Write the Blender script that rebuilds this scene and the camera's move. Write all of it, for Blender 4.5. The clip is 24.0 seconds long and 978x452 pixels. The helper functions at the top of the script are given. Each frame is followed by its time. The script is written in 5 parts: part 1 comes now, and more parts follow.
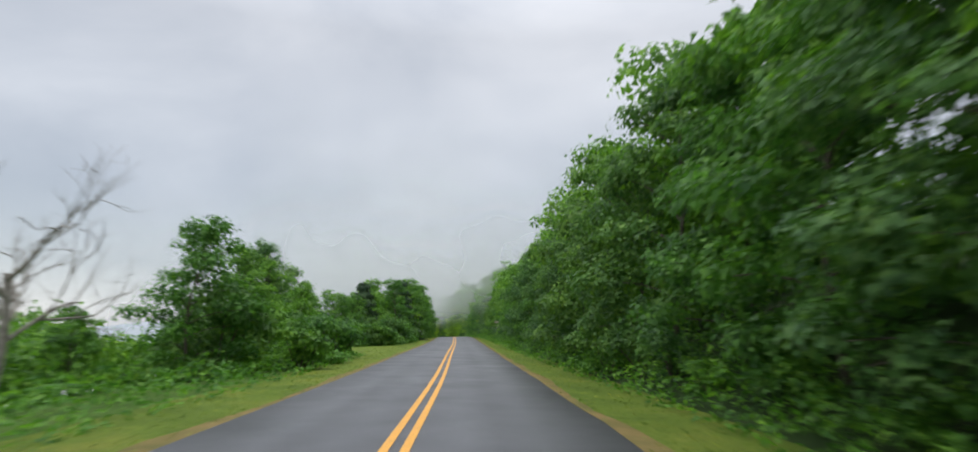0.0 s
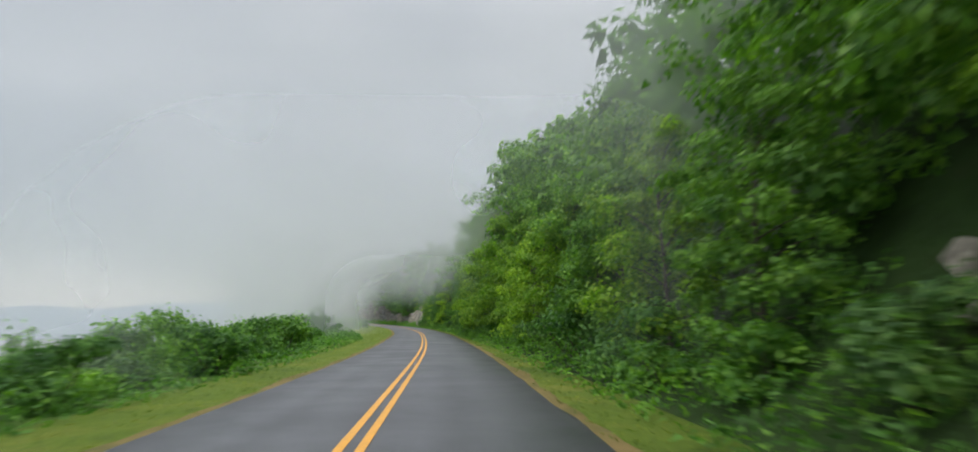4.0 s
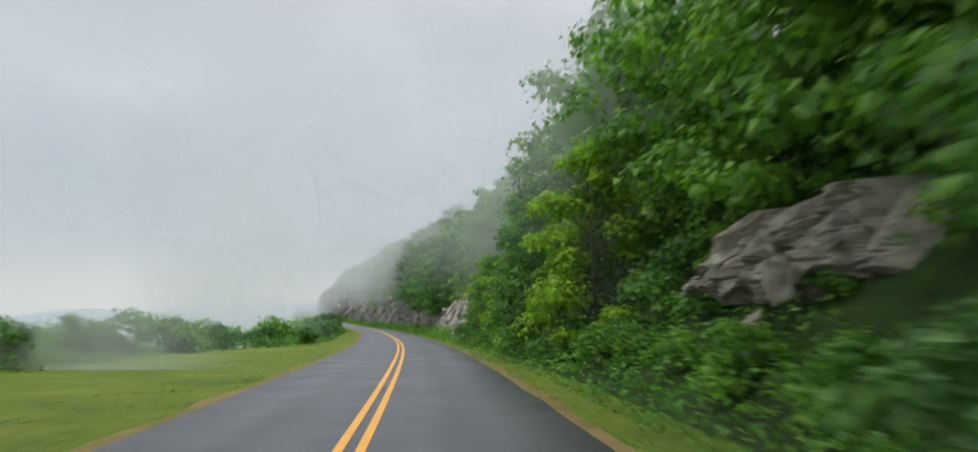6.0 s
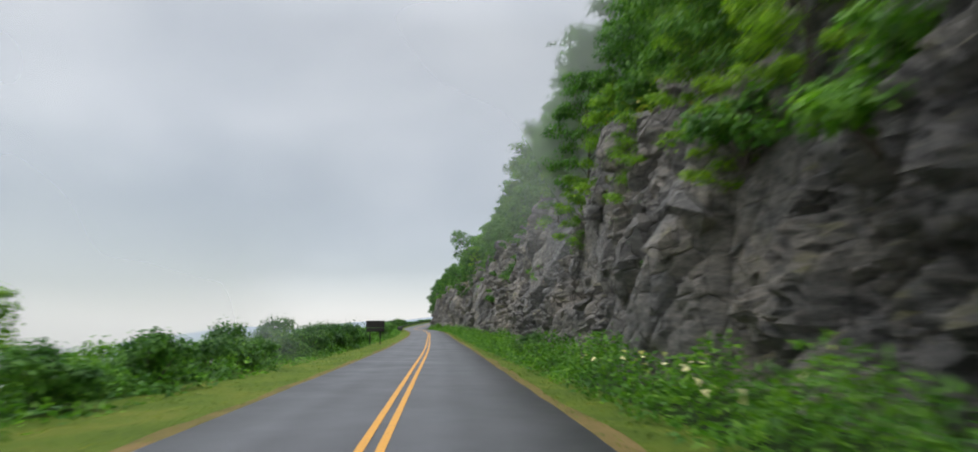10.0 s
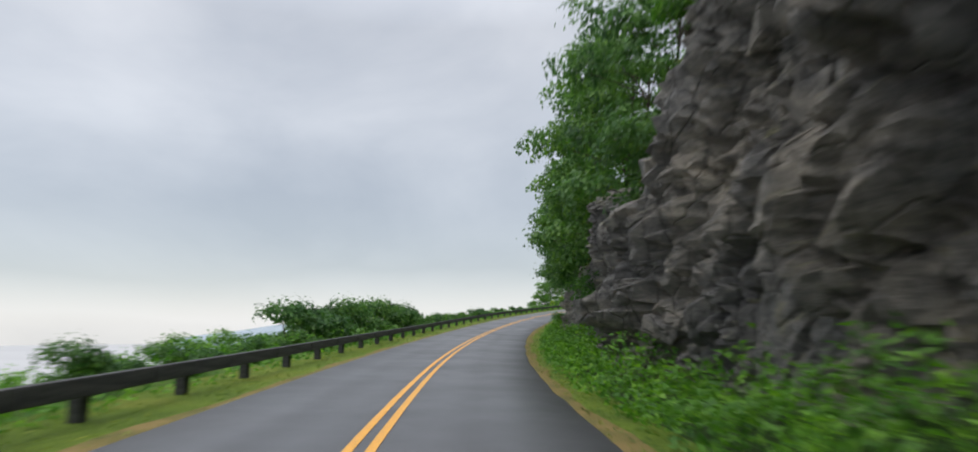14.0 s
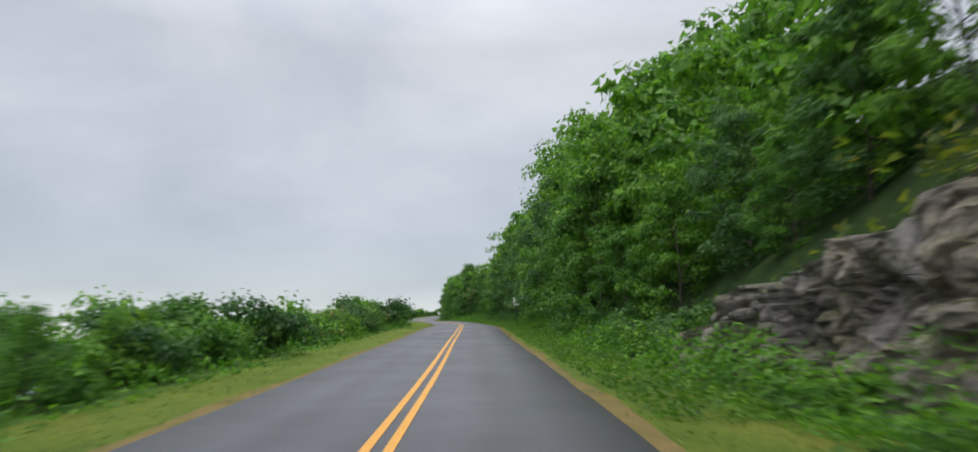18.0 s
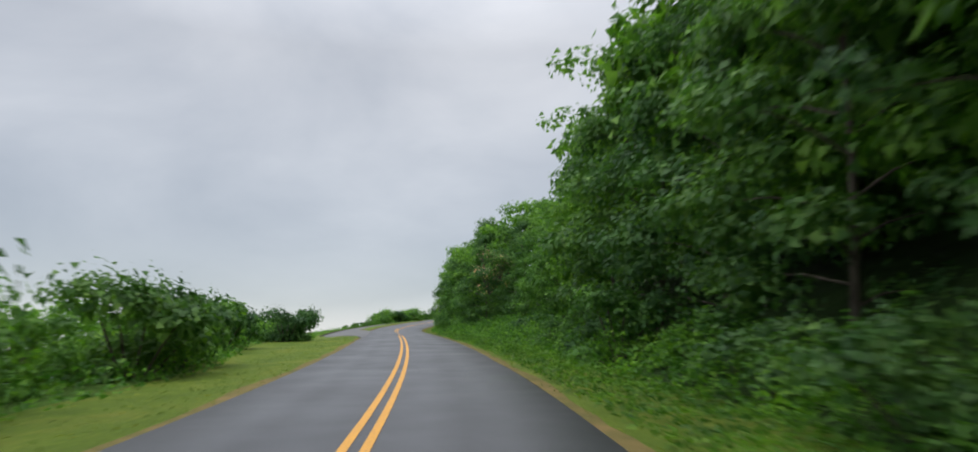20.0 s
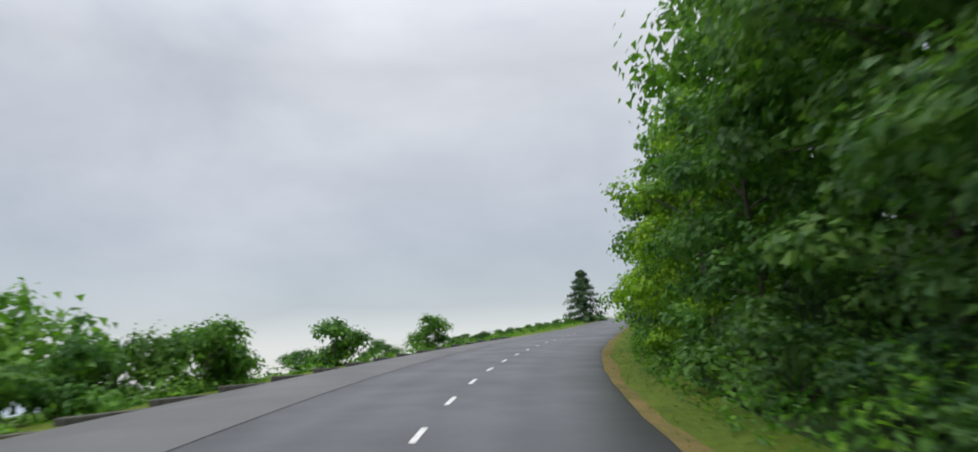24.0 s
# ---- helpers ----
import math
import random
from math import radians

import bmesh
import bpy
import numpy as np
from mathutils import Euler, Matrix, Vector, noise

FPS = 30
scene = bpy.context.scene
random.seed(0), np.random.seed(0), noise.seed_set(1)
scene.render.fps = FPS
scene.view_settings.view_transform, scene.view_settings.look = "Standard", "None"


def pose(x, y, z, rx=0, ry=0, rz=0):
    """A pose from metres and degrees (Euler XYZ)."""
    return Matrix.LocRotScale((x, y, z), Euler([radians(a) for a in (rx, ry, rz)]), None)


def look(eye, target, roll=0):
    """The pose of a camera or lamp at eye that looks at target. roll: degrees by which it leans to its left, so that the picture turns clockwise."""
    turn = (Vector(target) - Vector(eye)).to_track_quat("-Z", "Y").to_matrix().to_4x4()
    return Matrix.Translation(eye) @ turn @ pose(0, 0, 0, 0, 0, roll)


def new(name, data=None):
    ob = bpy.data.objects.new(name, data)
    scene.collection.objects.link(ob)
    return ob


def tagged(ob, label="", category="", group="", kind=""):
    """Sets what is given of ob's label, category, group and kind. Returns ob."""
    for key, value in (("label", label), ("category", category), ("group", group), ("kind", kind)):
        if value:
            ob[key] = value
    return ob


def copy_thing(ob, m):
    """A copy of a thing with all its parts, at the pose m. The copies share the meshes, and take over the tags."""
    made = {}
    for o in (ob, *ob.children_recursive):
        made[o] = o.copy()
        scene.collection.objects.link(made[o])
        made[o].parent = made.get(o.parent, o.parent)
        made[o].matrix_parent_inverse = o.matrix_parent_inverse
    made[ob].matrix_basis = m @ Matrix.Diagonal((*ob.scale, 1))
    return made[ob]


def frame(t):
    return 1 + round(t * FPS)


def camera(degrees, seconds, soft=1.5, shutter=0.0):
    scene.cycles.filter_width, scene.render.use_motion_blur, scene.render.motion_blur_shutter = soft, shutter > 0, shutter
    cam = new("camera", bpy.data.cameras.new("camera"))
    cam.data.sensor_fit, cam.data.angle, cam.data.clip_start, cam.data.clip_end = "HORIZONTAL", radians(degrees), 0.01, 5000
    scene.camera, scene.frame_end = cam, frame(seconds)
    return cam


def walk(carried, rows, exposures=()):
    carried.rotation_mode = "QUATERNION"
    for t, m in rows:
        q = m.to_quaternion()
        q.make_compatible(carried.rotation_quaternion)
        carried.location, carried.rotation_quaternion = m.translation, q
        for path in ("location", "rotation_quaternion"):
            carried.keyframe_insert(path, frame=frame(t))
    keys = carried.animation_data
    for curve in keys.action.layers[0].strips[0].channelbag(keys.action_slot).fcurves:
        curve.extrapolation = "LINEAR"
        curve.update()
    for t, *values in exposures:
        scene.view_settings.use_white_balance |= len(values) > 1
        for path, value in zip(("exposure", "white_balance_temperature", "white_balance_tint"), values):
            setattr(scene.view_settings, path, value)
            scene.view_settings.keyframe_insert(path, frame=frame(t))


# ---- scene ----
# ---- the road's line ----
STEP = 14.0
# curvature, grade and bank of the road in hundredths, every 14 m from -14 m
BEND = [0.36, -0.18, 0.15, -0.01, -0.02, 0.05, 0.02, 0.02, 0.09, 0.08, 0.07, -0.02, 0.15, 0.01, 0.18, 0.09, 0.1, 0.25, 0.16, 0.12, 0.25, 0.13, 0.13, 0.21, 0.06, 0.18, 0.0, -0.03, 0.17, 0.03, -0.02, 0.07, 0.04, -0.01, -0.01, 0.14, 0.23, 0.16, -0.01, -0.18, -0.3, -0.39, -0.34, -0.46, -0.54, -0.22, -0.47, -0.39, -0.14, -0.25, -0.251, 0.145, -0.089, 0.04, 0.15, 0.402, 0.29, 0.15, 0.11, -0.02, -0.36, -0.79, -0.85, -0.6, -0.96, -0.57, -0.2, -0.05, -0.04, -0.09, -0.15, -0.21, -0.2, -0.12, -0.02, 0.08, 0.16, 0.23]
GRADE = [2.02, 1.27, 0.64, 0.81, 0.83, 0.89, 1.14, 1.35, 0.88, 0.13, -1.04, -2.08, -0.92, -0.93, -0.73, -0.58, -0.62, -0.62, -0.31, -0.64, -0.71, -0.63, -0.61, -0.16, -0.28, -0.64, -0.7, -0.04, 0.13, 0.28, 0.41, 0.47, 0.76, 0.91, 1.24, 1.75, 1.88, 1.53, 1.04, 0.87, 1.12, 2.08, 2.98, 4.23, 5.3, 5.05, 5.41, 5.53, 4.91, 4.49, 4.729, 5.373, 5.07, 6.034, 3.862, 4.536, 4.86, 4.71, 4.41, 4.14, 4.68, 5.47, 6.83, 6.48, 6.6, 6.19, 6.24, 6.47, 6.82, 7.02, 6.9, 6.39, 5.53, 4.47, 3.31, 2.11, 0.9, -0.31]
BANK = [-1.84, -1.32, -0.6, -0.54, -0.29, -0.42, -1.26, -1.5, -2.01, -2.67, -3.44, -2.7, -2.21, -2.56, -2.18, -1.31, -1.21, -1.41, -1.18, -1.69, -1.59, -1.37, -1.56, -1.11, -0.7, -1.17, -0.67, -0.43, -0.53, -0.23, -0.33, -0.36, -0.46, -0.84, -0.83, -0.68, -0.43, -0.06, 0.44, 1.06, 1.85, 2.82, 3.52, 3.66, 3.47, 3.5, 2.99, 2.68, 2.28, 2.16, 2.17, 2.07, 1.68, 1.19, 1.01, 0.93, 0.09, -0.39, 0.87, 1.64, 3.06, 4.5, 5.37, 5.56, 4.95, 4.24, 3.27, 2.5, 1.74, 1.26, 1.1, 1.05, 0.9, 0.58, 0.1, -0.45, -0.99, -1.47]
# seconds, place right of the centre line, then the view's turn, lift and lean against the road
RIDE = [
    (0, 0.75, -2.06, 8.52, -0.18),
    (1, 0.81, -2.4, 8.93, -0.4),
    (1.5, 0.71, -2.773, 9.031, -1.991),
    (3.5, 0.707, -3.237, 8.74, -0.848),
    (4, 1.004, -2.999, 8.144, 0.406),
    (5, 0.76, -3.26, 8.1, -0.28),
    (6, 0.77, -4.49, 8.11, -0.2),
    (7, 0.81, -3.9, 8.13, 0.1),
    (8, 0.88, -3.79, 7.9, -0.54),
    (9, 0.92, -3.36, 8.59, -0.34),
    (10, 0.73, -3.93, 8.69, 0.26),
    (11, 0.75, -3.52, 8.6, 0.76),
    (14, 0.94, -2.85, 8.12, -0.84),
    (15, 0.82, -2.3, 7.46, -0.1),
    (16, 0.9, -1.62, 5.82, 0.37),
    (17, 0.94, -0.47, 5.95, 0.54),
    (17.5, 0.923, -1.014, 7.332, -0.153),
    (19.5, 0.822, -3.056, 7.77, 0.877),
    (20, 0.925, -2.493, 7.767, 0.39),
    (21, 0.69, -2.62, 8.37, -1.14),
    (22, 0.93, -1.52, 8.26, -0.96),
    (23, 1.28, -1.58, 7.74, -0.33),
    (24, 0.87, -0.7, 7.84, -0.07),
]
SPEED = [(0, 38.14), (4, 38.66), (8, 38.54), (11, 38.43), (14, 38.08), (17, 36.65), (20.5, 32.75), (24, 24.68)]
LEFT, RIGHT, EYE = -2.61, 2.68, 1.27


def knot(values, s):
    u = (s + STEP) / STEP
    i = np.clip(np.floor(u).astype(int), 0, len(values) - 2)
    f, v, n = u - i, np.asarray(values), len(values)
    a, b, c, d = v[np.clip(i - 1, 0, n - 1)], v[i], v[i + 1], v[np.clip(i + 2, 0, n - 1)]
    return b + 0.5 * f * (c - a + f * (2 * a - 5 * b + 4 * c - d + f * (3 * (b - c) + d - a)))


SG = np.arange(-14.0, 1062.0, 2.0)
summed = lambda a: np.concatenate([[0], np.cumsum((a[1:] + a[:-1]))])
HEAD = summed(knot(BEND, SG) * 0.01)
HEAD = HEAD - np.interp(0, SG, HEAD)
GR, BK = knot(GRADE, SG) * 0.01, knot(BANK, SG) * 0.01
LX, LY, LZ = (q - np.interp(0, SG, q) for q in (summed(-np.sin(HEAD)), summed(np.cos(HEAD)), summed(GR)))


def on_road(s, l, h=0.0):
    """Places at s along the road, l to its right and h above it, as rows of x, y, z."""
    s, l, h = np.broadcast_arrays(np.asarray(s, float), np.asarray(l, float), np.asarray(h, float))
    over = s - np.clip(s, SG[0], SG[-1])
    at = lambda q: np.interp(s, SG, q)
    a = at(HEAD)
    tilt = at(BK) * np.clip(l, -9, 9)
    return np.stack([at(LX) + l * np.cos(a) - over * np.sin(a), at(LY) + l * np.sin(a) + over * np.cos(a), at(LZ) - tilt + h], -1)


def heading(s):
    return float(np.interp(s, SG, HEAD))


TG = np.arange(0, 24.01, 0.05)
VG = np.interp(TG, [q[0] for q in SPEED], [q[1] for q in SPEED])
SAT = np.concatenate([[0], np.cumsum((VG[1:] + VG[:-1]) / 2 * 0.05)])


def ride(t):
    """The camera's pose at t seconds: carried over the right lane, turned a little against the road."""
    s = float(np.interp(t, TG, SAT))
    at = lambda q: float(np.interp(s, SG, q))
    lat, yaw, lift, lean = (float(np.interp(t, [r[0] for r in RIDE], [r[k] for r in RIDE])) for k in (1, 2, 3, 4))
    a, g, b = at(HEAD), at(GR), at(BK)
    ahead = Vector((-math.sin(a), math.cos(a), g)).normalized()
    right = Vector((math.cos(a), math.sin(a), -b))
    right = (right - ahead * right.dot(ahead)).normalized()
    up = right.cross(ahead)
    base = Matrix((right, ahead, up)).transposed().to_4x4()
    spot = Vector((at(LX), at(LY), at(LZ))) + right * lat + up * EYE
    return Matrix.Translation(spot) @ base @ pose(0, 0, 0, 0, 0, yaw) @ pose(0, 0, 0, lift) @ pose(0, 0, 0, 0, lean) @ pose(0, 0, 0, 90)


cam = camera(72.0, 24.0, soft=1.7, shutter=0.17)
walk(cam, [(t, ride(t)) for t in [0.5 * k for k in range(49)]], [(0, 0.0), (4, 0.0), (5, 0.1), (8, 0.1), (9, 0.0), (14, -0.03), (16, -0.2), (17, -0.08), (20, -0.14), (21, -0.22), (24, -0.13)])

# ---- light ----
world = bpy.data.worlds.new("overcast")
scene.world = world
world.use_nodes = True
wt = world.node_tree
wt.nodes.clear()


def wnode(kind, **values):
    n = wt.nodes.new(kind)
    for k, v in values.items():
        n.inputs[k].default_value = v
    return n


sky = wt.nodes.new("ShaderNodeTexSky")
sky.sky_type, sky.sun_disc, sky.sun_elevation, sky.sun_rotation = "NISHITA", False, radians(74), radians(213)
coord, spread = wt.nodes.new("ShaderNodeTexCoord"), wt.nodes.new("ShaderNodeMapping")
spread.inputs["Scale"].default_value = (1.0, 1.0, 1.9)
spread.inputs["Rotation"].default_value = (0.0, 0.0, radians(17))
cloud = wnode("ShaderNodeTexNoise", Scale=2.3, Detail=6.0, Roughness=0.52, Distortion=0.25)
shade = wt.nodes.new("ShaderNodeValToRGB")
shade.color_ramp.elements[0].position, shade.color_ramp.elements[0].color = 0.33, (0.78, 0.79, 0.81, 1)
shade.color_ramp.elements[1].position, shade.color_ramp.elements[1].color = 0.68, (1.08, 1.07, 1.065, 1)
split = wt.nodes.new("ShaderNodeSeparateXYZ")
# the cloud base: grey low down, with a pale gap over the horizon
lift_z = wt.nodes.new("ShaderNodeMath")
lift_z.operation = "MULTIPLY_ADD"
lift_z.inputs[1].default_value = 0.16
layer = wt.nodes.new("ShaderNodeMath")
layer.operation = "ADD"
layer.inputs[1].default_value = -0.08
rim = wt.nodes.new("ShaderNodeValToRGB")
el = rim.color_ramp.elements
while len(el) < 6:
    el.new(0.5)
for e, (p, c) in zip(el, ((0.0, (1.2, 1.2, 1.2)), (0.025, (1.15, 1.16, 1.18)), (0.075, (0.76, 0.79, 0.82)), (0.16, (0.74, 0.765, 0.8)), (0.32, (0.93, 0.945, 0.965)), (0.5, (1.04, 1.04, 1.045)))):
    e.position, e.color = p, (*c, 1)
tone = wt.nodes.new("ShaderNodeMix")
tone.data_type, tone.blend_type = "RGBA", "MULTIPLY"
tone.inputs[0].default_value = 1.0
both = wt.nodes.new("ShaderNodeMix")
both.data_type = "RGBA"
both.inputs[0].default_value = 0.06
zenith = wt.nodes.new("ShaderNodeMapRange")
for k, v in (("From Min", 0.42), ("From Max", 1.0), ("To Min", 0.685), ("To Max", 2.1)):
    zenith.inputs[k].default_value = v
ground_sky = wnode("ShaderNodeBackground", Strength=1.0)
wout = wt.nodes.new("ShaderNodeOutputWorld")
L = wt.links.new
L(coord.outputs["Generated"], spread.inputs["Vector"])
L(spread.outputs["Vector"], cloud.inputs["Vector"])
L(cloud.outputs["Fac"], shade.inputs["Fac"])
L(coord.outputs["Generated"], split.inputs[0])
L(cloud.outputs["Fac"], lift_z.inputs[0])
L(split.outputs["Z"], lift_z.inputs[2])
L(lift_z.outputs[0], layer.inputs[0])
L(layer.outputs[0], rim.inputs["Fac"])
L(shade.outputs["Color"], tone.inputs[6])
L(rim.outputs["Color"], tone.inputs[7])
L(tone.outputs[2], both.inputs[6])
L(sky.outputs["Color"], both.inputs[7])
L(both.outputs[2], ground_sky.inputs["Color"])
L(split.outputs["Z"], zenith.inputs["Value"])
L(zenith.outputs["Result"], ground_sky.inputs["Strength"])
L(ground_sky.outputs[0], wout.inputs[0])

sun_data = bpy.data.lights.new("sun", "SUN")
sun_data.energy, sun_data.angle, sun_data.color = 1.5, radians(40), (1.0, 0.97, 0.9)
sun = new("sun", sun_data)
sun.matrix_world = look((0, 0, 60), (9, 14, 0))


# ---- materials ----
def material(name, rough=0.8, spec=0.3):
    m = bpy.data.materials.new(name)
    m.use_nodes = True
    b = m.node_tree.nodes["Principled BSDF"]
    b.inputs["Roughness"].default_value = rough
    b.inputs["Specular IOR Level"].default_value = spec
    return m, m.node_tree, b


def ramp(nt, source, stops):
    r = nt.nodes.new("ShaderNodeValToRGB")
    el = r.color_ramp.elements
    while len(el) < len(stops):
        el.new(0.5)
    for e, (p, c) in zip(el, stops):
        e.position, e.color = p, (*c, 1)
    nt.links.new(source, r.inputs["Fac"])
    return r.outputs["Color"]


def noise_tex(nt, scale, detail=4.0, rough=0.55, stretch=None, space="Object", turn=(0, 0, 0)):
    n = nt.nodes.new("ShaderNodeTexNoise")
    n.inputs["Scale"].default_value, n.inputs["Detail"].default_value, n.inputs["Roughness"].default_value = scale, detail, rough
    tc = nt.nodes.new("ShaderNodeTexCoord")
    if stretch:
        mp = nt.nodes.new("ShaderNodeMapping")
        mp.inputs["Scale"].default_value, mp.inputs["Rotation"].default_value = stretch, turn
        nt.links.new(tc.outputs[space], mp.inputs["Vector"])
        nt.links.new(mp.outputs["Vector"], n.inputs["Vector"])
    else:
        nt.links.new(tc.outputs[space], n.inputs["Vector"])
    return n.outputs["Fac"]


def mixed(nt, a, b, fac, how="MIX"):
    m = nt.nodes.new("ShaderNodeMix")
    m.data_type, m.blend_type = "RGBA", how
    for k, v in ((6, a), (7, b), (0, fac)):
        if hasattr(v, "links"):
            nt.links.new(v, m.inputs[k])
        else:
            m.inputs[k].default_value = v if k == 0 else (*v, 1)
    return m.outputs[2]


def bump(nt, b, height, strength, distance):
    n = nt.nodes.new("ShaderNodeBump")
    n.inputs["Strength"].default_value, n.inputs["Distance"].default_value = strength, distance
    nt.links.new(height, n.inputs["Height"])
    nt.links.new(n.outputs["Normal"], b.inputs["Normal"])


def leaf_material(name, dark, mid, light, through_light=0.35):
    m, nt, b = material(name, 0.55, 0.25)
    geo, info = nt.nodes.new("ShaderNodeNewGeometry"), nt.nodes.new("ShaderNodeObjectInfo")
    c = ramp(nt, geo.outputs["Random Per Island"], [(0.0, dark), (0.5, mid), (1.0, light)])
    c = mixed(nt, c, ramp(nt, noise_tex(nt, 0.9, 3, 0.6), [(0.36, (0.5, 0.6, 0.6)), (0.64, (1.5, 1.4, 1.1))]), 1.0, "MULTIPLY")
    tint = ramp(nt, info.outputs["Random"], [(0.0, (0.72, 0.8, 0.75)), (0.5, (1.0, 1.0, 0.95)), (1.0, (1.3, 1.2, 0.8))])
    c = mixed(nt, c, tint, 1.0, "MULTIPLY")
    nt.links.new(c, b.inputs["Base Color"])
    t = nt.nodes.new("ShaderNodeBsdfTranslucent")
    nt.links.new(mixed(nt, c, (1.15, 1.3, 0.6), 1.0, "MULTIPLY"), t.inputs["Color"])
    mix = nt.nodes.new("ShaderNodeMixShader")
    mix.inputs[0].default_value = through_light
    nt.links.new(b.outputs[0], mix.inputs[1])
    nt.links.new(t.outputs[0], mix.inputs[2])
    nt.links.new(mix.outputs[0], nt.nodes["Material Output"].inputs[0])
    return m


M_LEAF = leaf_material("broad_leaf", (0.056, 0.143, 0.034), (0.083, 0.203, 0.044), (0.13, 0.27, 0.054), 0.42)
M_LEAF_DARK = leaf_material("laurel_leaf", (0.044, 0.114, 0.038), (0.065, 0.154, 0.05), (0.104, 0.205, 0.062), 0.38)
M_WEED = leaf_material("weed_leaf", (0.045, 0.135, 0.024), (0.078, 0.2, 0.034), (0.135, 0.28, 0.045), 0.42)
M_BRIGHT = leaf_material("bright_leaf", (0.1, 0.21, 0.022), (0.16, 0.31, 0.034), (0.24, 0.38, 0.05), 0.45)
M_NEEDLE = leaf_material("needle", (0.022, 0.055, 0.026), (0.035, 0.08, 0.035), (0.055, 0.105, 0.045), 0.2)
M_BLOOM = leaf_material("bloom", (0.42, 0.2, 0.2), (0.55, 0.3, 0.28), (0.65, 0.45, 0.4), 0.3)

M_ASPHALT, nt, b = material("asphalt", 0.42, 0.5)
c = ramp(nt, noise_tex(nt, 0.35, 5), [(0.3, (0.047, 0.05, 0.055)), (0.7, (0.064, 0.067, 0.073))])
grain = noise_tex(nt, 90, 3)
lanes = nt.nodes.new("ShaderNodeUVMap")
lanes.uv_map = "lanes"
across = nt.nodes.new("ShaderNodeSeparateXYZ")
nt.links.new(lanes.outputs["UV"], across.inputs[0])
drift = nt.nodes.new("ShaderNodeMath")
drift.operation = "MULTIPLY_ADD"
nt.links.new(noise_tex(nt, 0.25, 4, 0.6), drift.inputs[0])
drift.inputs[1].default_value = 0.07
nt.links.new(across.outputs["X"], drift.inputs[2])
wear = ramp(nt, drift.outputs[0], [(0.05, (0.6, 0.6, 0.6)), (0.17, (0.95, 0.95, 0.95)), (0.24, (1.25, 1.25, 1.25)), (0.31, (0.9, 0.9, 0.9)), (0.4, (1.22, 1.22, 1.22)), (0.52, (0.92, 0.92, 0.92)),
                                   (0.66, (1.22, 1.22, 1.22)), (0.74, (0.88, 0.88, 0.88)), (0.83, (1.2, 1.2, 1.2)), (0.91, (0.95, 0.95, 0.95)), (1.0, (0.6, 0.6, 0.6))])
c = mixed(nt, c, wear, 1.0, "MULTIPLY")
c = mixed(nt, c, ramp(nt, grain, [(0.35, (0.5, 0.5, 0.5)), (0.7, (1.35, 1.35, 1.35))]), 0.6, "MULTIPLY")
nt.links.new(c, b.inputs["Base Color"])
wet = nt.nodes.new("ShaderNodeMapRange")
nt.links.new(noise_tex(nt, 0.5, 4), wet.inputs["Value"])
for k, v in (("From Min", 0.3), ("From Max", 0.7), ("To Min", 0.4), ("To Max", 0.56)):
    wet.inputs[k].default_value = v
nt.links.new(wet.outputs["Result"], b.inputs["Roughness"])
bump(nt, b, grain, 0.25, 0.006)

M_OLD_ASPHALT, nt, b = material("pale_asphalt", 0.6, 0.4)
c = ramp(nt, noise_tex(nt, 0.5, 5), [(0.3, (0.072, 0.073, 0.076)), (0.7, (0.115, 0.114, 0.113))])
nt.links.new(c, b.inputs["Base Color"])
bump(nt, b, noise_tex(nt, 70, 3), 0.25, 0.006)


def paint(name, colour, worn):
    m, nt, b = material(name, 0.55, 0.4)
    c = ramp(nt, noise_tex(nt, 14, 6, 0.7), [(0.25, worn), (0.5, colour)])
    nt.links.new(c, b.inputs["Base Color"])
    return m


M_YELLOW = paint("yellow_road_paint", (0.62, 0.30, 0.03), (0.3, 0.17, 0.05))
M_WHITE = paint("white_road_paint", (0.62, 0.62, 0.6), (0.3, 0.3, 0.3))

M_GRASS, nt, b = material("mown_grass", 0.85, 0.15)
c = ramp(nt, noise_tex(nt, 0.45, 6, 0.65), [(0.25, (0.06, 0.105, 0.013)), (0.5, (0.105, 0.158, 0.018)), (0.75, (0.18, 0.19, 0.034))])
c = mixed(nt, c, ramp(nt, noise_tex(nt, 9, 5, 0.7), [(0.3, (0.55, 0.62, 0.5)), (0.7, (1.3, 1.25, 1.2))]), 0.8, "MULTIPLY")
nt.links.new(c, b.inputs["Base Color"])
bump(nt, b, noise_tex(nt, 22, 5, 0.7), 0.9, 0.06)

M_EARTH, nt, b = material("forest_floor", 0.9, 0.1)
c = ramp(nt, noise_tex(nt, 0.7, 6, 0.65), [(0.3, (0.02, 0.035, 0.012)), (0.55, (0.035, 0.07, 0.018)), (0.8, (0.06, 0.06, 0.03))])
nt.links.new(c, b.inputs["Base Color"])
bump(nt, b, noise_tex(nt, 5, 6, 0.7), 1.0, 0.2)

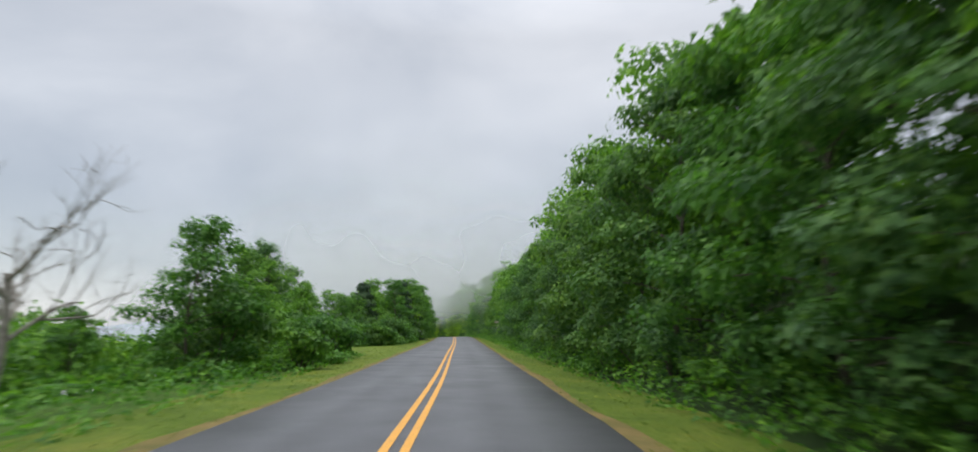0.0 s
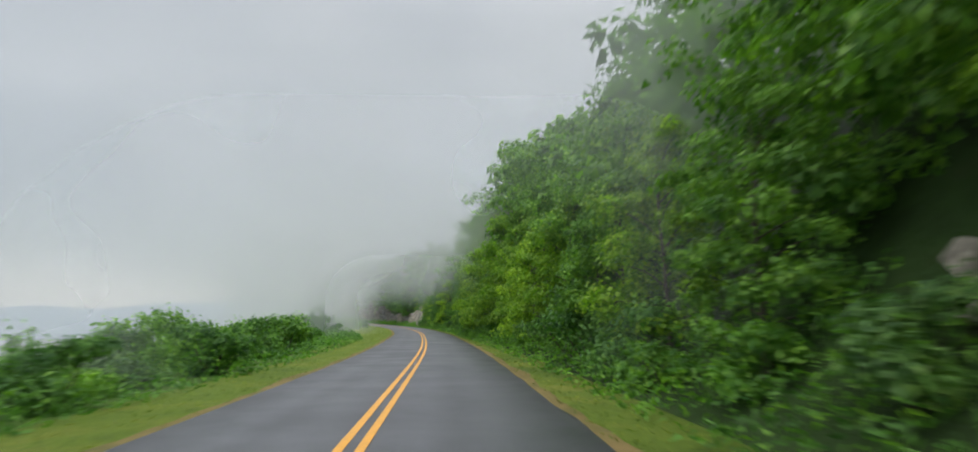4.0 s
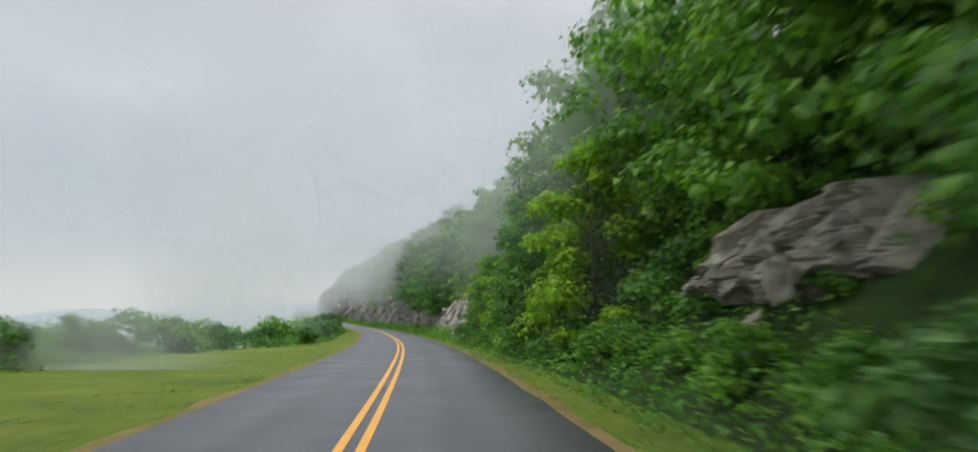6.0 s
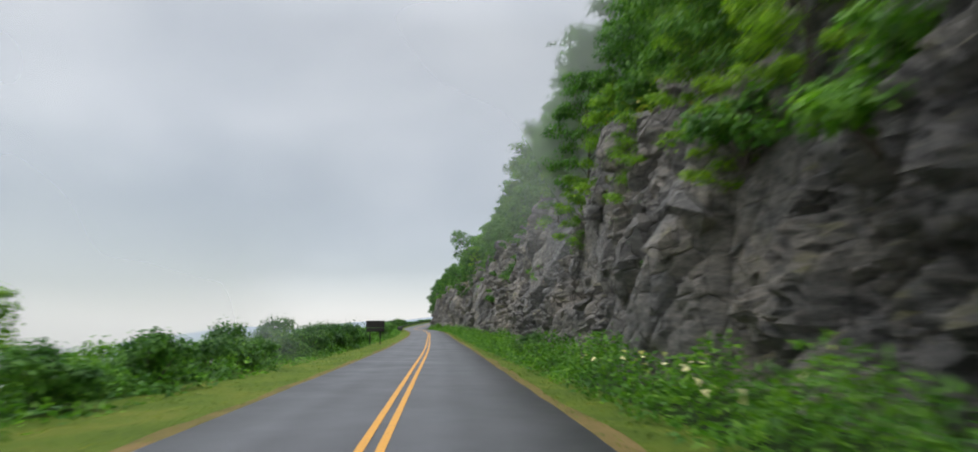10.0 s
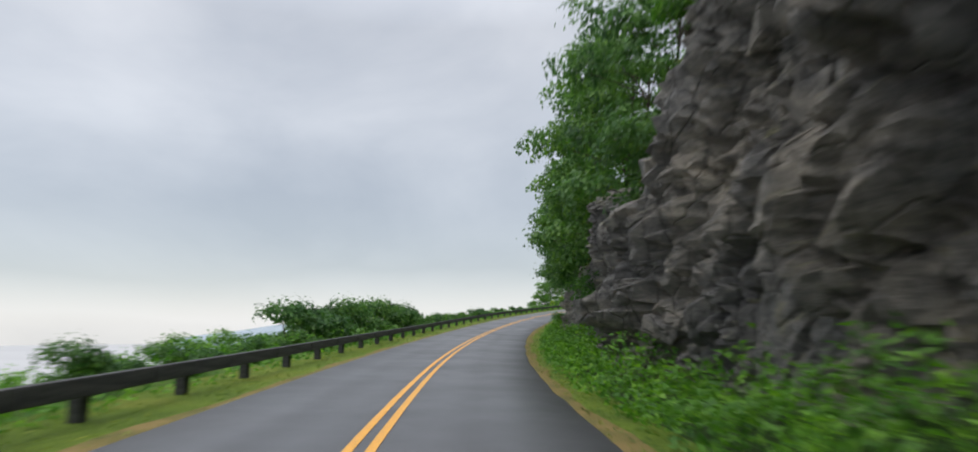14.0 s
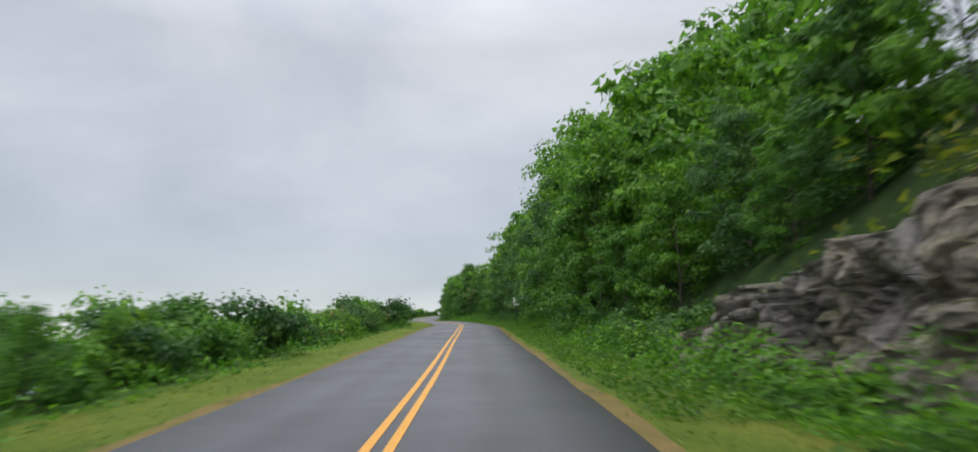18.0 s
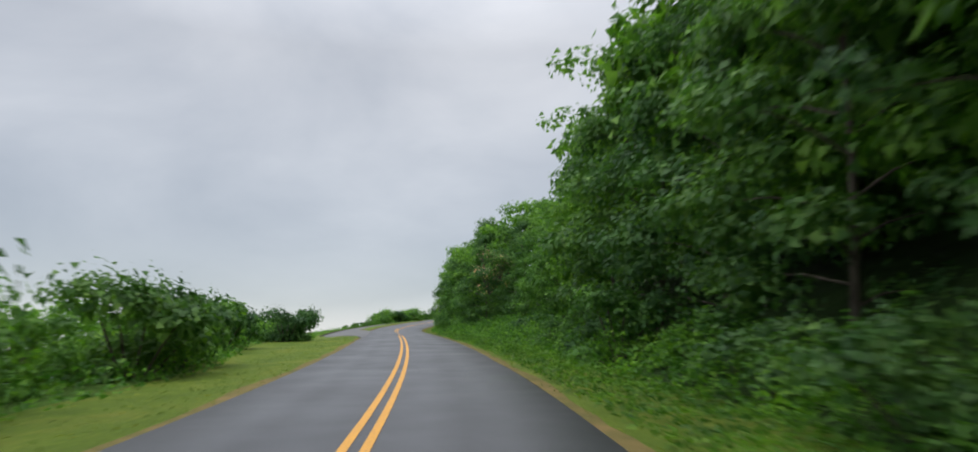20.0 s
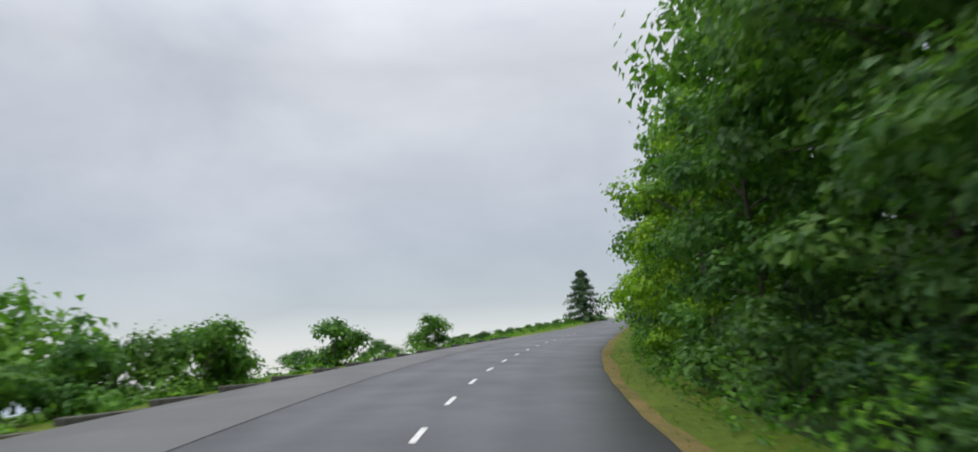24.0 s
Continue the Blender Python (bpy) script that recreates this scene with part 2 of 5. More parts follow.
M_VALLEY, nt, b = material("wooded_valley", 0.9, 0.1)
c = ramp(nt, noise_tex(nt, 0.06, 7, 0.7), [(0.3, (0.04, 0.07, 0.05)), (0.7, (0.09, 0.14, 0.09))])
nt.links.new(c, b.inputs["Base Color"])
bump(nt, b, noise_tex(nt, 0.2, 6, 0.7), 1.0, 4.0)

def rock_material(name, tones, moss, moss_at):
    m, nt, b = material(name, 0.44, 0.5)
    broad = noise_tex(nt, 0.35, 5, 0.6)
    c = ramp(nt, broad, list(zip((0.3, 0.45, 0.58, 0.74), tones)))
    fine = noise_tex(nt, 4.4, 10, 0.76, (0.6, 0.6, 1.5), turn=(0.5, 0.6, 0.0))
    c = mixed(nt, c, ramp(nt, fine, [(0.33, (0.36, 0.36, 0.37)), (0.5, (0.95, 0.95, 0.95)), (0.68, (1.7, 1.63, 1.52))]), 0.95, "MULTIPLY")
    lichen = noise_tex(nt, 1.1, 6, 0.7)
    flat, up = nt.nodes.new("ShaderNodeSeparateXYZ"), nt.nodes.new("ShaderNodeMath")
    nt.links.new(nt.nodes.new("ShaderNodeNewGeometry").outputs["Normal"], flat.inputs[0])
    up.operation = "MULTIPLY_ADD"
    up.inputs[1].default_value = 0.16
    nt.links.new(flat.outputs["Z"], up.inputs[0])
    nt.links.new(lichen, up.inputs[2])
    c = mixed(nt, c, moss, ramp(nt, up.outputs[0], [(moss_at + 0.03, (0, 0, 0)), (moss_at + 0.15, (0.75, 0.75, 0.75))]))
    rust = noise_tex(nt, 0.5, 6, 0.7, (1.0, 1.0, 0.35))
    c = mixed(nt, c, (0.2, 0.075, 0.03), ramp(nt, rust, [(0.64, (0, 0, 0)), (0.76, (0.7, 0.7, 0.7))]))
    nt.links.new(c, b.inputs["Base Color"])
    crack = nt.nodes.new("ShaderNodeTexVoronoi")
    crack.feature = "DISTANCE_TO_EDGE"
    crack.inputs["Scale"].default_value = 1.3
    tc, warp, lay = nt.nodes.new("ShaderNodeTexCoord"), nt.nodes.new("ShaderNodeVectorMath"), nt.nodes.new("ShaderNodeMapping")
    warp.operation = "MULTIPLY_ADD"
    warp.inputs[1].default_value = (0.9, 0.9, 0.9)
    wave = nt.nodes.new("ShaderNodeTexNoise")
    wave.inputs["Scale"].default_value, wave.inputs["Detail"].default_value = 1.6, 6.0
    nt.links.new(wave.outputs["Color"], warp.inputs[0])
    nt.links.new(tc.outputs["Object"], warp.inputs[2])
    lay.inputs["Rotation"].default_value, lay.inputs["Scale"].default_value = (0.25, 0.2, 0.2), (1.6, 1.6, 0.8)
    nt.links.new(warp.outputs[0], lay.inputs["Vector"])
    nt.links.new(lay.outputs["Vector"], crack.inputs["Vector"])
    seam = ramp(nt, crack.outputs["Distance"], [(0.0, (0.0, 0.0, 0.0)), (0.06, (1.0, 1.0, 1.0))])
    c = mixed(nt, c, seam, 0.4, "MULTIPLY")
    nt.links.new(c, b.inputs["Base Color"])
    bump(nt, b, mixed(nt, noise_tex(nt, 5.5, 10, 0.82), seam, 0.35), 1.0, 0.22)
    return m


M_ROCK = rock_material("grey_cut_rock", ((0.112, 0.11, 0.107), (0.19, 0.183, 0.172), (0.262, 0.24, 0.208), (0.39, 0.345, 0.275)), (0.2, 0.19, 0.07), 0.61)
M_WARM_ROCK = rock_material("mossy_slab_rock", ((0.18, 0.168, 0.158), (0.29, 0.262, 0.24), (0.37, 0.325, 0.27), (0.46, 0.4, 0.31)), (0.17, 0.19, 0.04), 0.54)

M_DRY, nt, b = material("dry_edge_grass", 0.9, 0.1)
c = ramp(nt, noise_tex(nt, 1.2, 6, 0.7), [(0.3, (0.085, 0.09, 0.03)), (0.5, (0.155, 0.125, 0.045)), (0.7, (0.22, 0.15, 0.065))])
nt.links.new(c, b.inputs["Base Color"])
bump(nt, b, noise_tex(nt, 25, 5, 0.7), 0.8, 0.03)

# colour of an opaque disc: valley haze is painted in, toned like the low sky
M_HAZE_DISC, nt, b = material("haze_disc", 1.0, 0.0)
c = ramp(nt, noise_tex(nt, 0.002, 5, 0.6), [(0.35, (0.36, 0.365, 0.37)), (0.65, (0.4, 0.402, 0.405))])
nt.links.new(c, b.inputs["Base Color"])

M_PALE_ROCK, nt, b = material("pale_weathered_rock", 0.7, 0.25)
c = ramp(nt, noise_tex(nt, 0.8, 6, 0.65), [(0.3, (0.19, 0.175, 0.14)), (0.5, (0.32, 0.295, 0.235)), (0.7, (0.43, 0.395, 0.31))])
c = mixed(nt, c, ramp(nt, noise_tex(nt, 4, 8, 0.72), [(0.33, (0.4, 0.4, 0.4)), (0.55, (1.0, 1.0, 1.0)), (0.7, (1.3, 1.3, 1.25))]), 0.9, "MULTIPLY")
nt.links.new(c, b.inputs["Base Color"])
bump(nt, b, noise_tex(nt, 6, 8, 0.75), 1.0, 0.08)

M_BARK, nt, b = material("bark", 0.9, 0.1)
c = ramp(nt, noise_tex(nt, 6, 5, 0.6, (1, 1, 0.3)), [(0.3, (0.05, 0.04, 0.03)), (0.7, (0.14, 0.12, 0.1))])
nt.links.new(c, b.inputs["Base Color"])
bump(nt, b, noise_tex(nt, 18, 5, 0.6, (1, 1, 0.3)), 0.8, 0.02)

M_DEADWOOD, nt, b = material("dead_wood", 0.9, 0.1)
c = ramp(nt, noise_tex(nt, 6, 5), [(0.3, (0.13, 0.12, 0.1)), (0.7, (0.28, 0.26, 0.23))])
nt.links.new(c, b.inputs["Base Color"])

M_RAIL, nt, b = material("weathered_timber", 0.75, 0.2)
c = ramp(nt, noise_tex(nt, 3, 6, 0.65, (0.3, 0.3, 3)), [(0.3, (0.025, 0.027, 0.028)), (0.7, (0.075, 0.075, 0.072))])
nt.links.new(c, b.inputs["Base Color"])
bump(nt, b, noise_tex(nt, 20, 5), 0.5, 0.01)

M_SIGN, nt, b = material("dark_board_back", 0.7, 0.2)
c = ramp(nt, noise_tex(nt, 3, 5), [(0.3, (0.022, 0.021, 0.02)), (0.7, (0.04, 0.038, 0.036))])
nt.links.new(c, b.inputs["Base Color"])

M_SIGN_WHITE = paint("white_sign_paint", (0.7, 0.7, 0.68), (0.6, 0.6, 0.57))

M_KERB, nt, b = material("stone_kerb", 0.8, 0.2)
c = ramp(nt, noise_tex(nt, 2.5, 6), [(0.3, (0.05, 0.048, 0.045)), (0.7, (0.12, 0.115, 0.1))])
nt.links.new(c, b.inputs["Base Color"])


# ---- mesh helpers ----
def mesh(name, verts, faces, mat, smooth=False):
    me = bpy.data.meshes.new(name)
    verts = np.asarray(verts, np.float32).reshape(-1, 3)
    faces = np.asarray(faces, np.int32)
    n, k = faces.shape
    me.vertices.add(len(verts))
    me.vertices.foreach_set("co", verts.ravel())
    me.loops.add(n * k)
    me.loops.foreach_set("vertex_index", faces.ravel())
    me.polygons.add(n)
    me.polygons.foreach_set("loop_start", np.arange(n, dtype=np.int32) * k)
    me.polygons.foreach_set("loop_total", np.full(n, k, np.int32))
    me.polygons.foreach_set("use_smooth", np.full(n, smooth))
    me.update(calc_edges=True)
    me.materials.append(mat)
    return me


def part(name, me, parent=None, label="", at=None):
    ob = new(name, me)
    if parent is not None:
        ob.parent = parent
    if at is not None:
        ob.matrix_basis = at
    if label:
        tagged(ob, label)
    return ob


def sheet(rows, cols):
    i = np.arange((rows - 1) * (cols - 1))
    a = (i // (cols - 1)) * cols + i % (cols - 1)
    return np.stack([a, a + 1, a + cols + 1, a + cols], -1)


def tubes(runs, sides=6):
    """One mesh's arrays from runs of (points, radii)."""
    vs, fs, base = [], [], 0
    for pts, rad in runs:
        pts = np.asarray(pts, float)
        n = len(pts)
        d = np.gradient(pts, axis=0)
        d /= np.linalg.norm(d, axis=1, keepdims=True) + 1e-9
        ref = np.where(np.abs(d[:, 2:3]) > 0.9, [[1.0, 0, 0]], [[0, 0, 1.0]])
        u = np.cross(d, ref)
        u /= np.linalg.norm(u, axis=1, keepdims=True) + 1e-9
        v = np.cross(d, u)
        ang = np.arange(sides) * 2 * np.pi / sides
        ring = pts[:, None] + np.asarray(rad)[:, None, None] * (u[:, None] * np.cos(ang)[None, :, None] + v[:, None] * np.sin(ang)[None, :, None])
        vs.append(ring.reshape(-1, 3))
        for r in range(n - 1):
            for k in range(sides):
                a, b2 = base + r * sides + k, base + r * sides + (k + 1) % sides
                fs.append((a, b2, b2 + sides, a + sides))
        base += n * sides
    return np.concatenate(vs), np.array(fs)


def box(sx, sy, sz, at=(0, 0, 0), bevel=0.0):
    bm = bmesh.new()
    bmesh.ops.create_cube(bm, size=1.0)
    bmesh.ops.scale(bm, vec=(sx, sy, sz), verts=bm.verts)
    bmesh.ops.translate(bm, vec=at, verts=bm.verts)
    if bevel:
        bmesh.ops.bevel(bm, geom=list(bm.edges), offset=bevel, segments=2, affect="EDGES", profile=0.6)
    return bm


def bm_mesh(name, bm, mat):
    me = bpy.data.meshes.new(name)
    bm.to_mesh(me)
    bm.free()
    me.materials.append(mat)
    return me


rng = np.random.default_rng(7)


def leaves(points, out, size, ratio=0.55, droop=0.25, spread=0.9):
    """Folded leaf blades at points, that face roughly along out; size may be one length or one for each."""
    n = len(points)
    nrm = out + rng.normal(0, spread, (n, 3)) * 0.4 + np.array([0, 0, 0.3])
    nrm /= np.linalg.norm(nrm, axis=1, keepdims=True) + 1e-9
    along = rng.normal(0, 1, (n, 3)) + out * 0.7 - np.array([0, 0, droop])
    along -= nrm * (along * nrm).sum(1, keepdims=True)
    along /= np.linalg.norm(along, axis=1, keepdims=True) + 1e-9
    side = np.cross(nrm, along)
    s = (size * rng.uniform(0.65, 1.35, n))[:, None]
    w = side * s * ratio * 0.5
    tip = points + along * s - np.array([0, 0, 1.0]) * s * 0.15
    v = np.stack([points + along * s * 0.18 + w, tip, points + along * s * 0.32 - w + nrm * s * 0.12], 1).reshape(-1, 3)
    return v, np.arange(n * 3).reshape(-1, 3)


def billows(blobs, each):
    """Smaller rounded clumps over the upper sides of blobs, which give a crown its lumpy outline."""
    made = []
    for x, y, z, r, flat in blobs:
        for _ in range(each):
            d = rng.normal(0, 1, 3)
            d /= np.linalg.norm(d)
            d[2] = abs(d[2]) * 0.9 - 0.25
            far = 0.72 if rng.random() < 0.75 else rng.uniform(0.95, 1.2)
            k = r * (rng.uniform(0.36, 0.56) if far < 0.8 else rng.uniform(0.18, 0.3))
            made.append((x + d[0] * r * far, y + d[1] * r * far, z + d[2] * r * far * flat, k, rng.uniform(0.65, 0.85)))
    return made


def canopy(blobs, count, leaf, front=0.0, each=6, solid=0.2):
    """Leaf blades over lumpy clumps, with larger, darker-lying ones inside that close the crown."""
    n = int(count * solid)
    q, d = blob_points(billows(blobs, each), count - n, front)
    if n:
        q, d = (np.concatenate(pair) for pair in zip((q, d), blob_points(blobs, n, front)))
    inside, e = blob_points([(x, y, z, r * 0.6, f) for x, y, z, r, f in blobs], count // 5, front)
    return np.concatenate([q, inside]), np.concatenate([d, e]), np.concatenate([np.full(len(q), leaf), np.full(len(inside), leaf * 1.3)])


def blob_points(blobs, n, front=0.0):
    """Points over the outer shells of blobs (x, y, z, radius, flatness), and their outward ways."""
    blobs = np.asarray(blobs, float)
    w = blobs[:, 3] ** 2
    i = rng.choice(len(blobs), n, p=w / w.sum())
    d = rng.normal(0, 1, (n, 3))
    d /= np.linalg.norm(d, axis=1, keepdims=True)
    d[:, 0] = np.where((d[:, 0] > 0.2) & (rng.random(n) < front), -d[:, 0], d[:, 0])
    d[:, 2] = np.where(d[:, 2] < -0.45, -d[:, 2] * 0.6, d[:, 2])
    r = blobs[i, 3] * (1 - 0.38 * rng.random(n) ** 2.2) * (1 + 0.14 * np.clip(rng.normal(0, 1, n), -2, 1.4))
    q = blobs[i, :3] + d * r[:, None] * np.stack([np.ones(n), np.ones(n), blobs[i, 4]], -1)
    return q, d


def limb(a, b2, bend, r0, r1, n=5):
    t = np.linspace(0, 1, n)[:, None]
    p = np.asarray(a, float) * (1 - t) + np.asarray(b2, float) * t + np.sin(t * np.pi) * np.asarray(bend, float)
    return p, np.linspace(r0, r1, n)


def broad_tree(height, radius, low, count, leaf, mat, label, seed, clumps=20, name="tree", front=0.0, solid=0.2):
    global rng
    rng = np.random.default_rng(seed)
    tree = tagged(new(name), label, "tree")
    blobs, runs = [], [limb((0, 0, -0.6), (rng.normal(0, .3), rng.normal(0, .3), height * 0.8), (rng.normal(0, .2), rng.normal(0, .2), 0), 0.012 * height, 0.03, 7)]
    for k in range(clumps):
        z = low + (height - low) * ((k + 0.5) / clumps) ** 0.95
        f = (z - low) / (height - low)
        reach = radius * (0.9 if f < 0.5 else 0.9 - 1.3 * (f - 0.5)) * rng.uniform(0.55, 1.0)
        a = k * 2.4 + rng.uniform(-0.5, 0.5)
        c = (reach * math.cos(a), reach * math.sin(a), z)
        blobs.append((*c, radius * rng.uniform(0.26, 0.46), rng.uniform(0.6, 0.85)))
        stem = runs[0][0]
        root = [float(np.interp(min(z, height) * 0.8, stem[:, 2], stem[:, m])) for m in range(3)]
        runs.append(limb(root, c, (0, 0, 0.2), 0.004 * height, 0.01, 4))
    blobs.append((0, 0, height - radius * 0.3, radius * 0.34, 0.9))
    if front:
        blobs += [(-radius * (0.42 + 0.16 * (k % 2)), radius * 0.16 * (k % 3 - 1), low + 0.3 + (height * 0.62 - low) * k / 4, radius * 0.36, 0.85) for k in range(5)]
    part("trunk", mesh("trunk", *tubes(runs, 5), M_BARK, True), tree)
    q, d, k = canopy(blobs, count, leaf, front, 6, solid)
    part("crown", mesh("crown", *leaves(q, d, k, 0.85), mat), tree)
    return tree


def bush(height, radius, count, leaf, mat, label, seed, clumps=9, bloom=0, name="bush"):
    global rng
    rng = np.random.default_rng(seed)
    ob = tagged(new(name), label, "bush")
    blobs, runs = [], []
    for k in range(clumps):
        a, f = k * 2.4, rng.random()
        reach = radius * rng.uniform(0.15, 0.68)
        c = (reach * math.cos(a), reach * math.sin(a), height * (0.1 + 0.68 * ((k * 0.618) % 1)))
        blobs.append((*c, radius * rng.uniform(0.34, 0.52), rng.uniform(0.6, 0.9)))
        runs.append(limb((0, 0, -0.3), c, (0, 0, 0.1), 0.035, 0.012, 4))
    part("stem", mesh("stem", *tubes(runs, 4), M_BARK, True), ob)
    q, d, k = canopy(blobs, count, leaf, 0.0, 4, 0.5)
    part("foliage", mesh("foliage", *leaves(q, d, k, 0.75), mat), ob)
    if bloom:
        q, d = blob_points([(x, y, z, r * 1.08, f) for x, y, z, r, f in blobs[::2]], bloom)
        part("blossom", mesh("blossom", *leaves(q, d, leaf * 0.8, 0.9), M_BLOOM), ob, "pale pink blossom clusters")
    return ob


def conifer(height, radius, count, label, seed):
    global rng
    rng = np.random.default_rng(seed)
    ob = tagged(new("conifer"), label, "tree")
    runs, pts, out = [limb((0, 0, -0.6), (0, 0, height), (0, 0, 0), 0.02 * height, 0.02, 6)], [], []
    tiers = int(height * 1.7)
    for k in range(tiers):
        f = (k + 0.5) / tiers
        z, reach = height * (0.08 + 0.92 * f), radius * (1 - f) ** 0.85 + 0.12
        for j in range(7):
            a = j * 0.9 + k * 0.37 + rng.uniform(-0.2, 0.2)
            r = reach * rng.uniform(0.75, 1.1)
            e = np.array([r * math.cos(a), r * math.sin(a), z - r * 0.22])
            runs.append(limb((0, 0, z), e, (0, 0, 0.08), 0.025, 0.008, 3))
            m = max(3, int(count / tiers / 7))
            t = rng.random((m, 1)) ** 0.7
            pts.append(np.array([0, 0, z]) * (1 - t) + e * t + rng.normal(0, 0.1, (m, 3)) * np.array([1, 1, 0.5]))
            out.append(np.tile([math.cos(a), math.sin(a), 0.1], (m, 1)))
    part("trunk", mesh("trunk", *tubes(runs, 5), M_BARK, True), ob)
    part("foliage", mesh("foliage", *leaves(np.concatenate(pts), np.concatenate(out), 0.34, 0.35, 0.3, 0.5), M_NEEDLE), ob)
    return ob


def bare_tree(height, label, seed, mat):
    global rng
    rng = np.random.default_rng(seed)
    ob = tagged(new("dead_tree"), label, "tree")
    trunk, twigs = [limb((0, 0, -0.4), (0.3, 0.1, height * 0.55), (0.2, 0, 0), 0.024 * height, 0.016 * height, 6)], []

    def fork(a, way, length, r, level):
        b2 = a + way * length
        (trunk if level < 2 else twigs).append(limb(a, b2, rng.normal(0, 0.06 * length, 3), r, r * 0.55, 4))
        if level == 4:
            return
        for _ in range(3 if level < 3 else 2):
            w = way + rng.normal(0, 0.55, 3) + np.array([0, 0, 0.12])
            fork(b2 if rng.random() < 0.6 else a + (b2 - a) * 0.65, w / np.linalg.norm(w), length * rng.uniform(0.6, 0.8), r * 0.52, level + 1)

    for k in range(5):
        a = k * 1.3
        w = np.array([math.cos(a) * 0.8, math.sin(a) * 0.8, 0.7])
        fork(np.array([0.3, 0.1, height * (0.28 + 0.06 * k)]), w / np.linalg.norm(w), height * 0.24, 0.011 * height, 0)
    part("trunk", mesh("trunk", *tubes(trunk, 6), mat, True), ob)
    part("crown", mesh("crown", *tubes(twigs, 4), mat, True), ob)
    return ob


# ---- the lie of the land ----
def table(*pairs):
    xs, ys = [p[0] for p in pairs], [p[1] for p in pairs]
    return lambda s: np.interp(s, xs, ys)


foot = table((-14, 5.0), (60, 4.8), (150, 4.4), (195, 4.3), (205, 4.0), (225, 4.0), (236, 4.4), (275, 4.1), (300, 4.3), (345, 4.7), (384, 4.5), (423, 4.1), (470, 4.3),
             (520, 4.2), (545, 4.0), (556, 3.9), (575, 4.1), (612, 4.3), (660, 4.2), (690, 5.2), (740, 5.6), (800, 5.0), (830, 4.5), (880, 4.3), (960, 4.5))
cliff = table((278.5, 0), (283, 3.2), (292, 4.3), (299, 2.2), (305, 1.8), (312, 2.3), (326, 2.9), (336, 4.8), (350, 5.8), (358, 5.6), (370, 5.6), (380, 6.4), (423, 8.0), (450, 8.2), (500, 8.6),
              (520, 7.8), (534, 7.4), (545, 9.2), (550, 9), (556, 5), (575, 4.0), (600, 4.2), (637, 4.4), (650, 6.2), (676, 6.2), (692, 4.6), (705, 0))
hill = table((-14, 0.3), (90, 0.3), (130, 0.7), (160, 0.95), (280, 0.95), (560, 0.75), (690, 0.6), (730, 0.6), (765, 0.45), (790, 0.3), (1060, 0.25))
lawn = table((-14, 1.6), (36, 2.0), (44, 6.0), (52, 6.6), (59, 2.6), (76, 2.2), (120, 2.4), (140, 2.0), (205, 2.2), (225, 4), (238, 8), (262, 7.5), (276, 2.4), (420, 2.4), (500, 1.8), (690, 1.8), (720, 2.5), (775, 3), (792, 5.5), (806, 5.5), (860, 5.8), (885, 5), (960, 4))
drop = table((0, 0.3), (170, 0.3), (185, 0.12), (262, 0.12), (280, 0.35), (420, 0.35), (500, 0.5), (700, 0.5), (760, 0.25), (985, 0.25))
setback = table((296, 0), (312, 0.8), (500, 0.9), (556, 0.8), (580, 1.0), (694, 1.0), (704, 0))


apron_in = table((800, LEFT + 0.3), (823, LEFT + 0.3), (829, -4.0), (860, -4.2), (867, -3.8), (874, LEFT + 0.3), (940, LEFT + 0.3))
apron_out = table((800.5, LEFT), (803, -2.95), (806, -3.7), (810, -5.0), (814, -6.1), (819, -6.7), (850, -6.9), (872, -6.6), (890, -4.8), (915, -3.0), (925, LEFT))

lay_h = lambda l: 0.009 + 0.13 * np.clip(np.asarray(l) + 3.6, -9, 0)


def land(s, l):
    """The ground's height over the road's plane."""
    s, l = np.broadcast_arrays(np.asarray(s, float), np.asarray(l, float))
    wob = 0.35 * np.sin(s * 0.31 + l * 0.4) + 0.3 * np.sin(s * 0.13 - l * 0.23 + 1.7)
    d = LEFT - l
    w = lawn(s)
    fall = np.clip(d - w - 1.4, 0, None)
    h_left = -0.06 - 0.03 * np.clip(d, 0, 3) - drop(s) * fall * (1 - np.exp(-fall / 4)) + wob * np.clip(fall / 4, 0, 1)
    e = l - foot(s) - setback(s)
    cl = cliff(s)
    ramp_up = np.clip((e - 1.9) / (0.8 + 0.2 * cl), 0, 1)
    h_right = -0.06 - 0.06 * np.clip(l - RIGHT, 0, 1) + np.clip(e + setback(s), 0, None) * 0.12 + (ramp_up * ramp_up * (3 - 2 * ramp_up)) * cl * 0.93 \
        + hill(s) * np.clip(e - 0.5 - 1.4 * np.clip(cl, 0, 1), 0, 15) * np.clip(e / 4, 0.35, 1) + wob * np.clip(e / 3, 0, 1)
    lane = (s > 800) & (s < 925) & (l < LEFT)
    h_left = np.where(lane, lay_h(l) - np.where(l > apron_out(s), 0.09, 0.0) - 0.02 * np.clip(apron_out(s) - 1.5 - l, 0, None) - 0.4 * np.clip(-17.0 - l, 0, None), h_left)
    beyond = -0.45 * np.clip(np.abs(l) - np.where(l < 0, 45, 70), 0, None)
    return np.where(l < 0, h_left, h_right) + beyond


